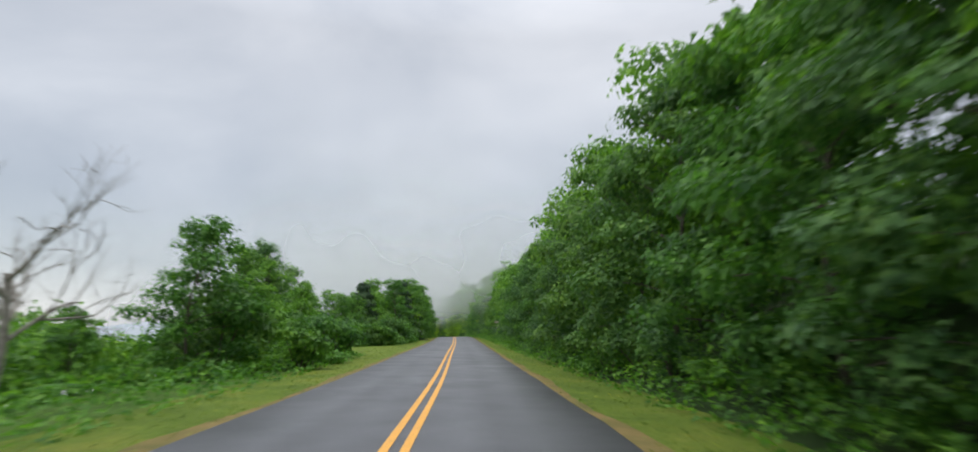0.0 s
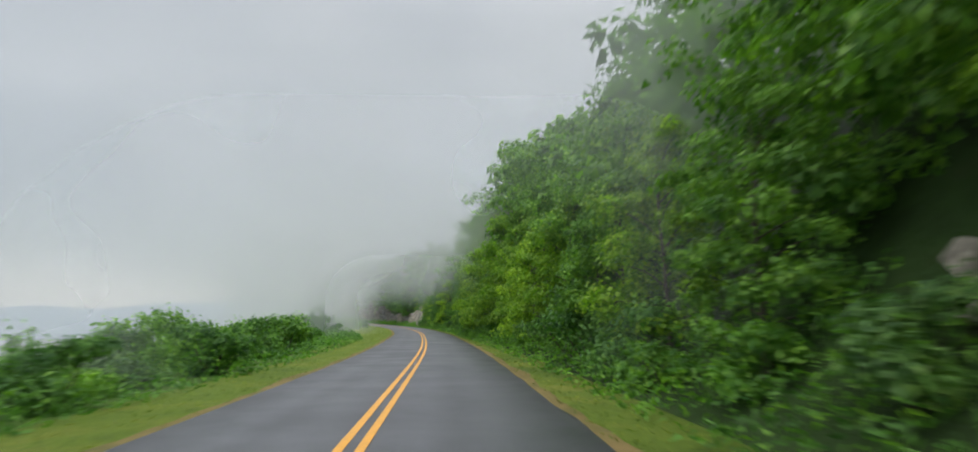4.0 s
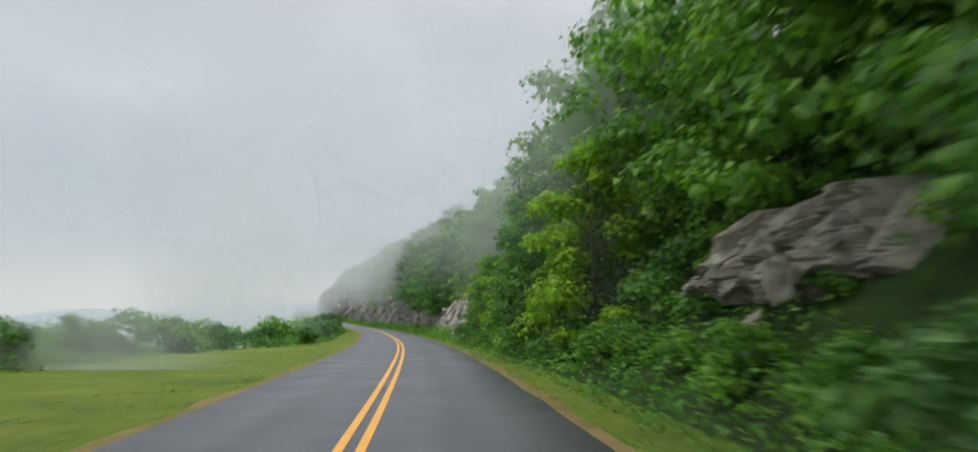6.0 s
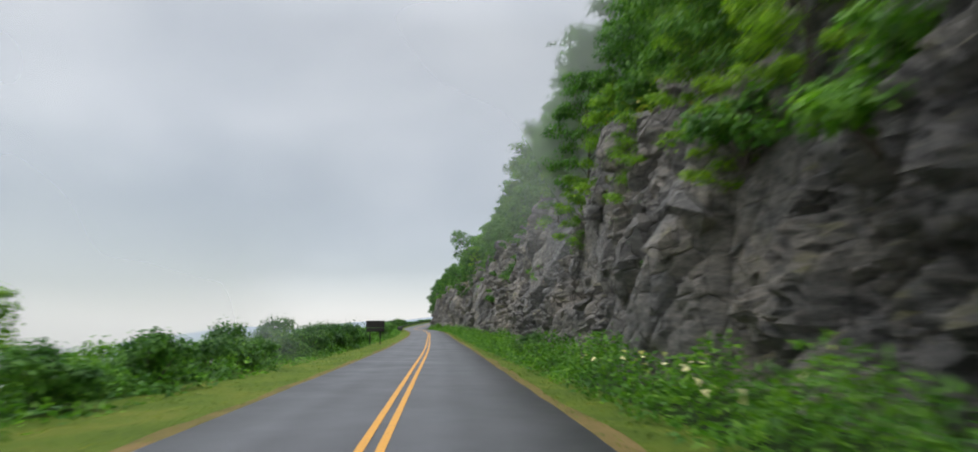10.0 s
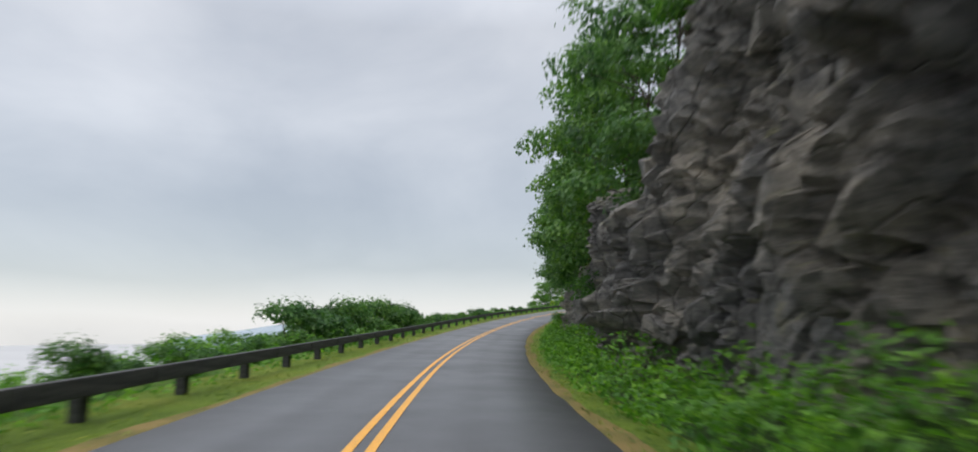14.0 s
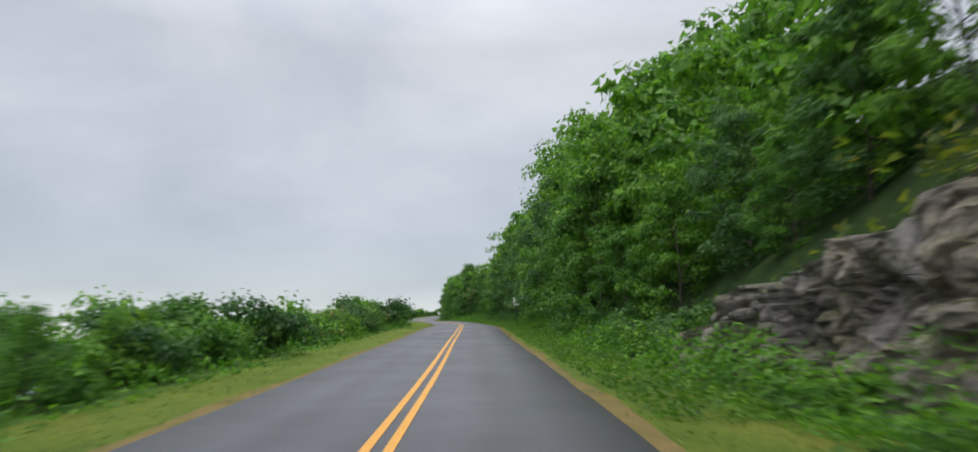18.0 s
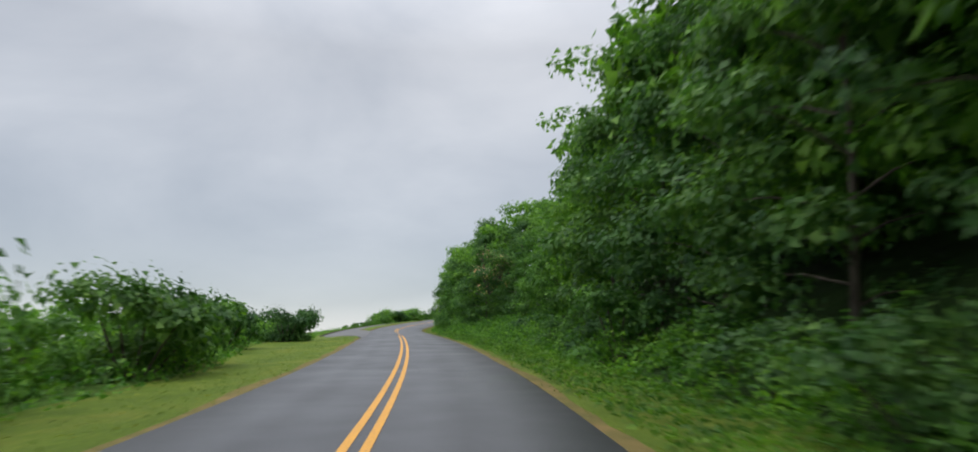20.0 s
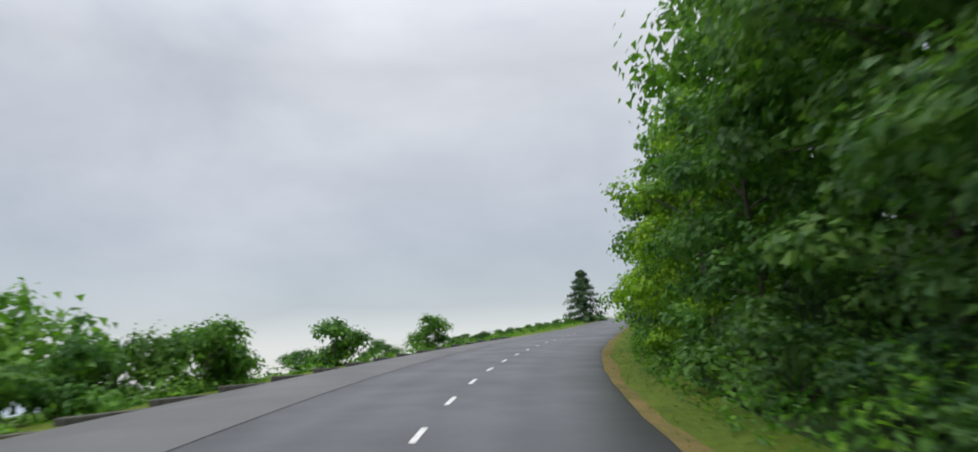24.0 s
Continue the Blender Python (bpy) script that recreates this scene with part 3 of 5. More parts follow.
GS = np.arange(-14, 1060, 2.5)
GL = np.concatenate([-np.geomspace(330, 14, 20), np.arange(-13, -2.7, 0.9), [LEFT - 0.02, LEFT + 0.3, 0, RIGHT - 0.3, RIGHT + 0.02], np.arange(3.2, 15, 0.55), np.geomspace(15.5, 330, 17)])
ss, ll = np.meshgrid(GS, GL, indexing="ij")
ground = tagged(part("ground", mesh("ground", on_road(ss, ll, land(ss, ll)), sheet(len(GS), len(GL)), M_GRASS, True)), "mown grass verges and wooded mountain slope", "ground", kind="structure")
ground.data.materials.append(M_EARTH)
mid_l = (ll[:-1, :-1] + ll[1:, 1:]) / 2
mid_s = ss[:-1, :-1]
M_MEADOW, nt, b = material("rough_meadow", 0.9, 0.1)
c = ramp(nt, noise_tex(nt, 0.8, 6, 0.65), [(0.3, (0.05, 0.1, 0.02)), (0.55, (0.08, 0.15, 0.028)), (0.8, (0.12, 0.17, 0.04))])
nt.links.new(c, b.inputs["Base Color"])
bump(nt, b, noise_tex(nt, 6, 6, 0.7), 1.0, 0.15)
ground.data.materials.append(M_MEADOW)
ground.data.materials.append(M_VALLEY)
wild = (mid_l > foot(mid_s) - 0.1) | (mid_l < LEFT - lawn(mid_s) - 0.6)
ground.data.polygons.foreach_set("material_index", np.where(np.abs(mid_l) > 24, 3, np.where(wild, np.where(mid_l < 0, 2, 1), 0)).ravel().astype(np.int32))

# ---- road and markings ----
RS = np.arange(-14, 1050, 1.5)
RLX = np.array([LEFT, LEFT + 0.1, -1.3, 0, 1.3, RIGHT - 0.1, RIGHT])
edge_wob = np.zeros((len(RS), 7))
edge_wob[:, 0], edge_wob[:, 6] = rng.normal(0, 0.025, len(RS)), rng.normal(0, 0.025, len(RS))
rs, rl = np.meshgrid(RS, RLX, indexing="ij")
rh = np.array([-0.05, 0.0, 0.012, 0.02, 0.012, 0.0, -0.05])[None, :] + 0 * rs
road = tagged(part("road", mesh("road", on_road(rs, rl + edge_wob, rh), sheet(len(RS), 7), M_ASPHALT, True)), "damp dark asphalt two-lane mountain road", "road", kind="structure")
lanes = road.data.uv_layers.new(name="lanes")
corner = np.zeros(len(road.data.loops), np.int32)
road.data.loops.foreach_get("vertex_index", corner)
lanes.data.foreach_set("uv", np.stack([(rl.ravel()[corner] - LEFT) / (RIGHT - LEFT), rs.ravel()[corner] / 100], -1).ravel().astype(np.float32))


def stripe(name, s0, s1, l, width, mat, label):
    q = np.arange(s0, s1 + 0.01, min(1.0, (s1 - s0) / 2))
    a, b2 = np.meshgrid(q, [l - width / 2, l + width / 2], indexing="ij")
    return tagged(part(name, mesh(name, on_road(a, b2, 0.026), sheet(len(q), 2), mat)), label, "road marking", kind="structure")


stripe("center_line", -14, 803.0, -0.11, 0.10, M_YELLOW, "worn yellow painted line down the road")
stripe("center_line", -14, 803.0, 0.11, 0.10, M_YELLOW, "worn yellow painted line down the road")

for a, side in ((RIGHT, 1), (LEFT, -1)):
    q = np.arange(-14, 1050, 0.8)
    w = 0.16 + 0.13 * np.abs(np.sin(q * 0.21) + 0.6 * np.sin(q * 0.83 + 1)) + rng.uniform(0, 0.09, len(q))
    g = np.stack([a + 0 * q - 0.04 * side, a + side * w * 0.6, a + side * w], -1)
    g = np.where(((q > 800) & (q < 926) & (side < 0))[:, None], a + 0.1, g)
    k = np.stack([0 * q - 0.045, land(q, g[:, 1]) + 0.018, land(q, g[:, 2]) + 0.004], -1)
    f = sheet(len(q), 3)
    tagged(part("trim", mesh("trim", on_road(np.repeat(q[:, None], 3, 1), g, k), f if side > 0 else f[:, ::-1], M_DRY, True)), "dry brownish grass and grit along the asphalt's edge", "verge", kind="structure")

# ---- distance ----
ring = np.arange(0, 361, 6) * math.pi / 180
# a flat opaque disc stands in for the mist-filled valley
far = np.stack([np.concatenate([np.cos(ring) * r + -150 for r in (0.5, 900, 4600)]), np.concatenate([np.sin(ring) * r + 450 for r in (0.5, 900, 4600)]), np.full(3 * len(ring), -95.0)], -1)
tagged(part("backdrop", mesh("backdrop", far, sheet(3, len(ring)), M_HAZE_DISC, True)), "flat pale disc with the valley's haze painted into its colour", "backdrop", kind="structure")
stripe("center_line", 817, 872, -0.11, 0.10, M_YELLOW, "worn yellow painted line down the road")
stripe("center_line", 817, 872, 0.11, 0.10, M_YELLOW, "worn yellow painted line down the road")
for k in range(5):
    stripe("center_dash", 804.4 + 2.6 * k, 805.4 + 2.6 * k, 0.0, 0.09, M_YELLOW, "short faded yellow dash on the road")
for k in range(17):
    stripe("lane_dash", 873.4 + 2.9 * k, 874.35 + 2.9 * k, 0.0, 0.075, M_WHITE, "short white painted dash on the road")

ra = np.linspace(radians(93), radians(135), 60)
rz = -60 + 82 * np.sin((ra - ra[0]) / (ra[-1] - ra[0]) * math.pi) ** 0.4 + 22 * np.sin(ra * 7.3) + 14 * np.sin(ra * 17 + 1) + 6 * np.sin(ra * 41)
# the haze of distance is put into the ridge's base colour
M_RIDGE, nt, b = material("hazed_ridge", 1.0, 0.0)
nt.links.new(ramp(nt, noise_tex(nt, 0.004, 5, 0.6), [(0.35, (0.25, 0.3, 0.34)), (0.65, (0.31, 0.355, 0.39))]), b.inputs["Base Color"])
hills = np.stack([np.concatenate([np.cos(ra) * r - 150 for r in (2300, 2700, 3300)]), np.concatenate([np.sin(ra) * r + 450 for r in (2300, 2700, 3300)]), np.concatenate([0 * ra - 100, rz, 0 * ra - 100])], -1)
tagged(part("backdrop", mesh("backdrop", hills, sheet(3, len(ra)), M_RIDGE, True)), "distant mountain ridge with haze painted into its blue-grey colour", "backdrop", kind="structure")

# ---- fog sheets over the slope ----
# flat translucent sheets, added to stand in for fog that thickens with distance
M_VEIL = bpy.data.materials.new("fog_sheet")
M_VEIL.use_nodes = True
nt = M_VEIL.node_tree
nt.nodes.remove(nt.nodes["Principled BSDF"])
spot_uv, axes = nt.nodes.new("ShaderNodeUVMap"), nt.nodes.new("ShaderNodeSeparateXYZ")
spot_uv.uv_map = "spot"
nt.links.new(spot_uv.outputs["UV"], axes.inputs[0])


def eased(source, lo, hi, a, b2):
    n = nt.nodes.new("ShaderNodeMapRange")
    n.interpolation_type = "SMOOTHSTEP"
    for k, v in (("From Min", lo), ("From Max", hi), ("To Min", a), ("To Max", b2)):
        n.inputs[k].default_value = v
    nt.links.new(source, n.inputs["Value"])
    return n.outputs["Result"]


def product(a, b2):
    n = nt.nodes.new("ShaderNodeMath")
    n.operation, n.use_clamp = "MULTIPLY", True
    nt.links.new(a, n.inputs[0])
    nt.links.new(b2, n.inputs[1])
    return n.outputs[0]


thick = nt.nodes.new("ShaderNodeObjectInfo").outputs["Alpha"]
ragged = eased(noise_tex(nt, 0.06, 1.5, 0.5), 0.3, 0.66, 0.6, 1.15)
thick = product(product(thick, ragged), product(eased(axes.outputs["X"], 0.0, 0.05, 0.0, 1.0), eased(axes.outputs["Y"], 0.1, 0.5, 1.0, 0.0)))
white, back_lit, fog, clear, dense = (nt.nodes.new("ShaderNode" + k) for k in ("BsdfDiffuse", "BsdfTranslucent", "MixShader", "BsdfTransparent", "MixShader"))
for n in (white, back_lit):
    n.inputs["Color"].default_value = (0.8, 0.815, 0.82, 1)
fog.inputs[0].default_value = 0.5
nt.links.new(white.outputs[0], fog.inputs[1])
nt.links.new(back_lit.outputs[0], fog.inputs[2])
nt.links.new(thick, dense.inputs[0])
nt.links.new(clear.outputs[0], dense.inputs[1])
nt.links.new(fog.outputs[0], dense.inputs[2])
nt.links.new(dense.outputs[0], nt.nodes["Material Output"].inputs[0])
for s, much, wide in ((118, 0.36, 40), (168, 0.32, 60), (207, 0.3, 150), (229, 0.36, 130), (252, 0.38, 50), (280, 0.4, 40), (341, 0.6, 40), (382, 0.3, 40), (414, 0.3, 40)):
    # a flat sheet for fog, across slope and valley, cut open over the camera's way
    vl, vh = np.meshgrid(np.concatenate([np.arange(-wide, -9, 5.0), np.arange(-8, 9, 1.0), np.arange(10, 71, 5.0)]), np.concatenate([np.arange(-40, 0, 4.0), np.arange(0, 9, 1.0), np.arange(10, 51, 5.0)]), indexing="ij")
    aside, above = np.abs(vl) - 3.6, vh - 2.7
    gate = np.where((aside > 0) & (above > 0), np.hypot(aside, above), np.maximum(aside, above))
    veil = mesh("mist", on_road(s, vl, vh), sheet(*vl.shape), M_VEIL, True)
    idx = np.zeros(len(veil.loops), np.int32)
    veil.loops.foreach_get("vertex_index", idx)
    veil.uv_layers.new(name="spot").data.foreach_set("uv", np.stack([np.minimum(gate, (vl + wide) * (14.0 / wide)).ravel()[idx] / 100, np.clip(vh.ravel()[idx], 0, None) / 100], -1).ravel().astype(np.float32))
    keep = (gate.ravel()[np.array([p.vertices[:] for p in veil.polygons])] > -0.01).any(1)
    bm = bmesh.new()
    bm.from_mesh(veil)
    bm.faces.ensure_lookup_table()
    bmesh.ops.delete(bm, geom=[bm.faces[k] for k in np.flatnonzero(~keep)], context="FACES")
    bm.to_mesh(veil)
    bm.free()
    ob = tagged(part("mist", veil), "flat translucent sheet standing in for fog over the slope", "mist", kind="stuff")
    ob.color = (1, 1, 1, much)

# ---- the overlook's lay-by ----
AS = np.arange(800, 925.1, 0.5)
aj, ak = np.meshgrid(AS, np.array([0, 0.2, 0.4, 0.6, 0.8, 0.96, 1.0]), indexing="ij")
al = apron_in(aj) * (1 - ak) + apron_out(aj) * ak
al = np.minimum(al, apron_in(aj))
ah = lay_h(al) - np.where(ak > 0.99, 0.07, 0.0)
tagged(part("pavement", mesh("pavement", on_road(aj, al, ah), sheet(len(AS), 7), M_OLD_ASPHALT, True)), "pale worn asphalt lay-by beside the road", "pavement", kind="structure")


IS = np.arange(823.5, 873.6, 0.7)
ij, ik = np.meshgrid(IS, np.array([0, 0.06, 0.3, 0.6, 0.9, 1.0]), indexing="ij")
il = (LEFT - 0.01) * (1 - ik) + (apron_in(ij) + 0.02 * np.sin(ij * 3.1)) * ik
il = np.minimum(il, LEFT - 0.01)
island = tagged(part("verge", mesh("verge", on_road(ij, il, lay_h(il) + np.array([-0.06, 0.03, 0.06, 0.07, 0.05, -0.06])[None, :] * np.clip((LEFT - apron_in(ij)) / 0.5, 0, 1)), sheet(len(IS), 6), M_GRASS, True)), "narrow dry grass strip between road and lay-by", "verge", kind="structure")
island.data.materials.append(M_DRY)
strip = np.zeros((len(IS) - 1, 5), np.int32)
strip[:, 0], strip[:, 4] = 1, 1
island.data.polygons.foreach_set("material_index", strip.ravel())


def kerb_stone():
    me = bm_mesh("kerb_stone", box(0.2, 2.02, 0.24, (0, 0, 0.0), 0.03), M_KERB)
    return me


kerb = tagged(new("kerb"), "low stone kerb along the lay-by's outer edge", "kerb", kind="structure")
stone = kerb_stone()
for s in np.arange(819, 912, 2.0):
    l = float(apron_out(s)) - 0.14
    l2 = float(apron_out(s + 1)) - float(apron_out(s - 1))
    x, y, z = on_road(s, l, float(lay_h(l)))
    part("kerb_stone", stone, kerb, at=pose(x, y, z - 0.075, 0, 0, math.degrees(heading(s)) - math.degrees(math.atan(l2 / 2))))


# ---- rock faces ----
def cells(u, v, cu, cv, seed):
    """For each place the nearest of jittered cell centres: its random values, the way from it, and how near the next cell is."""
    iu, iv = np.floor(u / cu).astype(int), np.floor(v / cv).astype(int)
    best, second = np.full(u.shape, 1e9), np.full(u.shape, 1e9)

    def rnd(a, b2, k):
        q = np.sin(a * 127.1 + b2 * 311.7 + k * 74.7 + seed * 19.3) * 43758.5453
        return q - np.floor(q)

    res = [np.zeros(u.shape) for _ in range(5)]
    for du in (-1, 0, 1):
        for dv in (-1, 0, 1):
            a, b2 = iu + du, iv + dv
            pu, pv = (a + rnd(a, b2, 1)) * cu, (b2 + rnd(a, b2, 2)) * cv
            d = np.hypot((u - pu) / cu, (v - pv) / cv)
            m = d < best
            second = np.where(m, best, np.minimum(second, d))
            best = np.where(m, d, best)
            for k, val in enumerate((rnd(a, b2, 3), rnd(a, b2, 4), rnd(a, b2, 5), u - pu, v - pv)):
                res[k] = np.where(m, val, res[k])
    return (*res, second - best)


def rock_front(s, h, rough=1.0):
    """How far the rock stands behind the foot of the bank."""
    # slabs and shards lie along a steep slant
    u, v = 0.88 * s + 0.475 * h, 0.88 * h - 0.475 * s
    broken = 1.0
    off = 0.45 * np.sin(s * 0.37 + 0.6 * np.sin(h * 0.7)) + 0.25 * np.sin(s * 0.9 + h * 0.5 + 2)
    for cu, cv, amp, tilt, crack, seed in ((1.7, 3.4, 0.8, 0.24, 0.4, 1), (0.6, 1.4, 0.42, 0.6, 0.26, 2), (0.27, 0.6, 0.2, 0.75, 0.13, 3)):
        a, b2, c, du, dv, gap = cells(u, v, cu, cv, seed)
        off = off + rough * broken * ((a - 0.5) * amp + (b2 - 0.62) * tilt * du * 2.4 + (c - 0.4) * tilt * dv * 1.1 + crack * np.clip(1 - gap / 0.2, 0, 1))
        if seed == 1:
            # some slabs are sound and nearly plane, others shattered
            broken = 0.22 + 0.98 * np.clip((np.modf(c * 7.3 + a * 3.1)[0] - 0.3) / 0.4, 0, 1)
    # the last face steps back over a grassy ledge
    return off + 0.9 * np.clip((s - 628) / 8, 0, 1) * np.clip((698 - s) / 6, 0, 1) * np.clip((h - 3.3 + 0.4 * np.sin(s * 0.5)) / 0.25, 0, 1)


def rock_face(s0, s1, base_h, top, lean, back, label, step=0.13, mat=None, rough=1.0, tuck=0.0):
    q = np.arange(s0, s1 + 0.01, step)
    n = int(top.max() / step) + 3 if hasattr(top, "max") else int(top(np.array([s0, (s0 + s1) / 2, s1])).max() / step) + 3
    f = np.linspace(0, 1, n)
    a, g = np.meshgrid(q, f, indexing="ij")
    tp = top(a) * (1 + 0.1 * np.sin(a * 0.8) + 0.07 * np.sin(a * 2.1))
    b2 = base_h(a)
    h = b2 + (tp - b2) * np.clip(g / 0.9, 0, 1) + np.clip(g - 0.9, 0, 1) * 3
    fade = np.clip(np.minimum(a - s0, s1 - a) / 1.5, 0, 1)
    l = foot(a) + setback(a) + back + lean * h + rough * rock_front(a, h, rough) + np.clip(g - 0.88, 0, 1) * 26 + (1 - fade) * 1.2
    l = np.maximum(l, RIGHT + 0.9) + tuck * np.clip(0.25 - g, 0, 1) * 4
    pts = on_road(a, l, h)
    return tagged(part("rock_face", mesh("rock_face", pts, sheet(len(q), n)[:, ::-1], mat or M_ROCK)), label, "rock")


faces_of_rock = []
lean_at = lambda q: np.where(q > 555, 0.2, np.where(q > 490, 0.05, np.where(q < 303, 0.42, 0.17)))
brow_l = lambda q, h: foot(q) + setback(q) + 0.35 + lean_at(q) * h
below = lambda a: -0.5 + 0 * a
edges = [279, 303, 338, 372, 404, 436, 468, 500, 532, 560, 592, 626, 660, 704]
for s0, s1 in zip(edges[:-1], edges[1:]):
    lean = 0.2 if s0 > 555 else 0.05 if s0 > 490 else 0.42 if s0 < 300 else 0.17
    face = rock_face(s0 - 0.6, s1 + 0.6, below, cliff, lean, 0.35, "pale grey slabs of bare rock beside the road" if s0 < 300 else "tall fractured warm grey rock cutting with yellow moss on its ledges" if s0 > 590 else "tall fractured grey rock cutting with mossy ledges beside the road", mat=M_WARM_ROCK if s0 > 590 else M_PALE_ROCK if s0 < 300 else M_ROCK, rough=0.6 if s0 < 300 else 1.0)
    faces_of_rock.append((face, (s0, s1), lean))
outcrops = []
for s0, s1, low, top, lean, back in ((238.5, 245.5, 1.6, 3.7, 0.45, 0.9), (156.5, 161.5, 0.0, 3.4, 0.3, 1.6), (83, 88.5, 0.3, 3.1, 0.4, 0.6), (97, 103, 0.2, 2.8, 0.35, 0.7), (124, 127, 0.0, 2.2, 0.3, 0.3)):
    small_top = table((s0 - 1, top * 0.55), ((s0 * 2 + s1) / 3, top), ((s0 + 2 * s1) / 3, top * 0.9), (s1 + 1, top * 0.5))
    outcrops.append((s0, s1, top, lean, back, rock_face(s0, s1, lambda a: low + 0 * a, small_top, lean, back, "pale rock outcrop showing through the bushes", 0.12, M_PALE_ROCK, 0.85, 0.8)))

# loose blocks that stand out of the faces
block_meshes = []
for k in range(7):
    random.seed(90 + k)
    bm = bmesh.new()
    for _ in range(13):
        bm.verts.new((random.uniform(-0.5, 0.5), random.uniform(-0.5, 0.5), random.uniform(-0.5, 0.5)))
    bmesh.ops.convex_hull(bm, input=bm.verts)
    bmesh.ops.delete(bm, geom=[v for v in bm.verts if not v.link_faces], context="VERTS")
    block_meshes.append(bm_mesh("rock_block", bm, M_ROCK))
pale_blocks = [block_meshes[k].copy() for k in range(3)]
for me in pale_blocks:
    me.materials[0] = M_PALE_ROCK
random.seed(91)
for face, (s0, s1), lean in faces_of_rock:
    for k in range(22):
        q = random.uniform(s0 + 1, s1 - 1)
        h = random.uniform(0.1, 0.92) * float(cliff(q))
        l = float(foot(q) + setback(q)) + 0.35 + lean * h + float(rock_front(np.array(q), np.array(h)))
        x, y, z = on_road(q, max(l + 0.1, RIGHT + 1.1), h)
        g = random.uniform(0.5, 1.5)
        part("rock_block", random.choice(block_meshes), face, at=pose(x, y, z, random.uniform(-40, 40), random.uniform(-40, 40), random.uniform(0, 360)) @ Matrix.Diagonal((g * random.uniform(0.6, 1.2), g * random.uniform(0.6, 1.2), g * random.uniform(0.5, 1.0), 1)))

for s0, s1, top, lean, back, face in outcrops:
    for k in range(9):
        q, h = random.uniform(s0 + 0.6, s1 - 0.6), random.uniform(0.3, 0.8) * top
        l = float(foot(q) + setback(q)) + back + lean * h + 0.6 * float(rock_front(np.array(q), np.array(h), 0.6))
        x, y, z = on_road(q, l + 0.1, h)
        g = random.uniform(0.4, 0.9)
        ob = part("rock_block", pale_blocks[k % 3], face, at=pose(x, y, z, random.uniform(-40, 40), random.uniform(-40, 40), random.uniform(0, 360)) @ Matrix.Diagonal((g, g * random.uniform(0.7, 1.2), g * random.uniform(0.5, 0.9), 1)))

# ---- plants ----
T = [broad_tree(8.6, 2.9, 0.5, 8400, 0.16, M_LEAF, "leafy green roadside tree with a dense full crown", 11, front=0.6),
     broad_tree(8.0, 2.7, 0.4, 8400, 0.157, M_LEAF, "leafy green roadside tree with a dense full crown", 12, front=0.6),
     broad_tree(9.2, 2.8, 0.6, 8400, 0.16, M_LEAF_DARK, "dark green roadside tree with a dense full crown", 13, front=0.6),
     broad_tree(7.2, 2.8, 0.3, 8400, 0.157, M_LEAF, "leafy green roadside tree with a low full crown", 14, front=0.6),
     broad_tree(8.2, 2.8, 0.3, 8400, 0.16, M_BRIGHT, "bright yellow-green roadside tree with a full crown", 15, front=0.6)]
B = [bush(2.3, 1.6, 1500, 0.15, M_LEAF, "rounded green roadside bush in full leaf", 21),
     bush(1.9, 1.5, 1450, 0.15, M_LEAF_DARK, "dark green laurel bush in full leaf", 22),
     bush(1.6, 1.3, 1400, 0.15, M_WEED, "bright green low bush in full leaf", 23)]
H = [bush(2.3, 1.6, 2300, 0.14, M_LEAF, "rounded green shrub on the open edge of the road", 25, name="shrub"),
     bush(2.0, 1.6, 2300, 0.14, M_LEAF_DARK, "dark laurel shrub on the open edge of the road", 26, name="shrub"),
     bush(1.8, 1.4, 2200, 0.14, M_LEAF, "loose green shrub on the open edge of the road", 27, name="shrub"),
     bush(2.2, 1.7, 2300, 0.14, M_LEAF_DARK, "dark laurel shrub with pale pink blossom", 24, bloom=240, name="shrub")]
S = [broad_tree(4.2, 1.35, 0.4, 2600, 0.125, M_LEAF, "slender young tree with thin leafy branches", 31, 26, "sapling", solid=0.6),
     broad_tree(3.6, 1.25, 0.3, 2400, 0.125, M_BRIGHT, "slender young tree with thin bright leafy branches", 32, 24, "sapling", solid=0.6)]
# each kind's grown size against its model
GROWN = {ob.name: k for ob, k in zip(T + B + H + S, (0.9, 0.72, 0.93, 0.92, 0.79, 0.97, 1.02, 0.69, 1.1, 1.29, 1.33, 0.81, 0.5, 0.7))}
used = set()


def place(src, s, l, scale=1.0, group="", sink=0.1, tall=1.0, turn=None, h=None, lean=0):
    x, y, z = on_road(s, l, land(s, l) if h is None else h)
    m = pose(x, y, z - sink, 0, lean, random.uniform(0, 360) if turn is None else turn) @ Matrix.Diagonal((scale, scale, scale * tall, 1)) @ Matrix.Scale(GROWN.get(src.name, 1.0), 4)
    if src.name in used:
        ob = copy_thing(src, m @ Matrix.Diagonal((*(1 / k for k in src.scale), 1)))
    else:
        used.add(src.name)
        src.matrix_basis, ob = m, src
    if group:
        tagged(ob, group=group)
    return ob


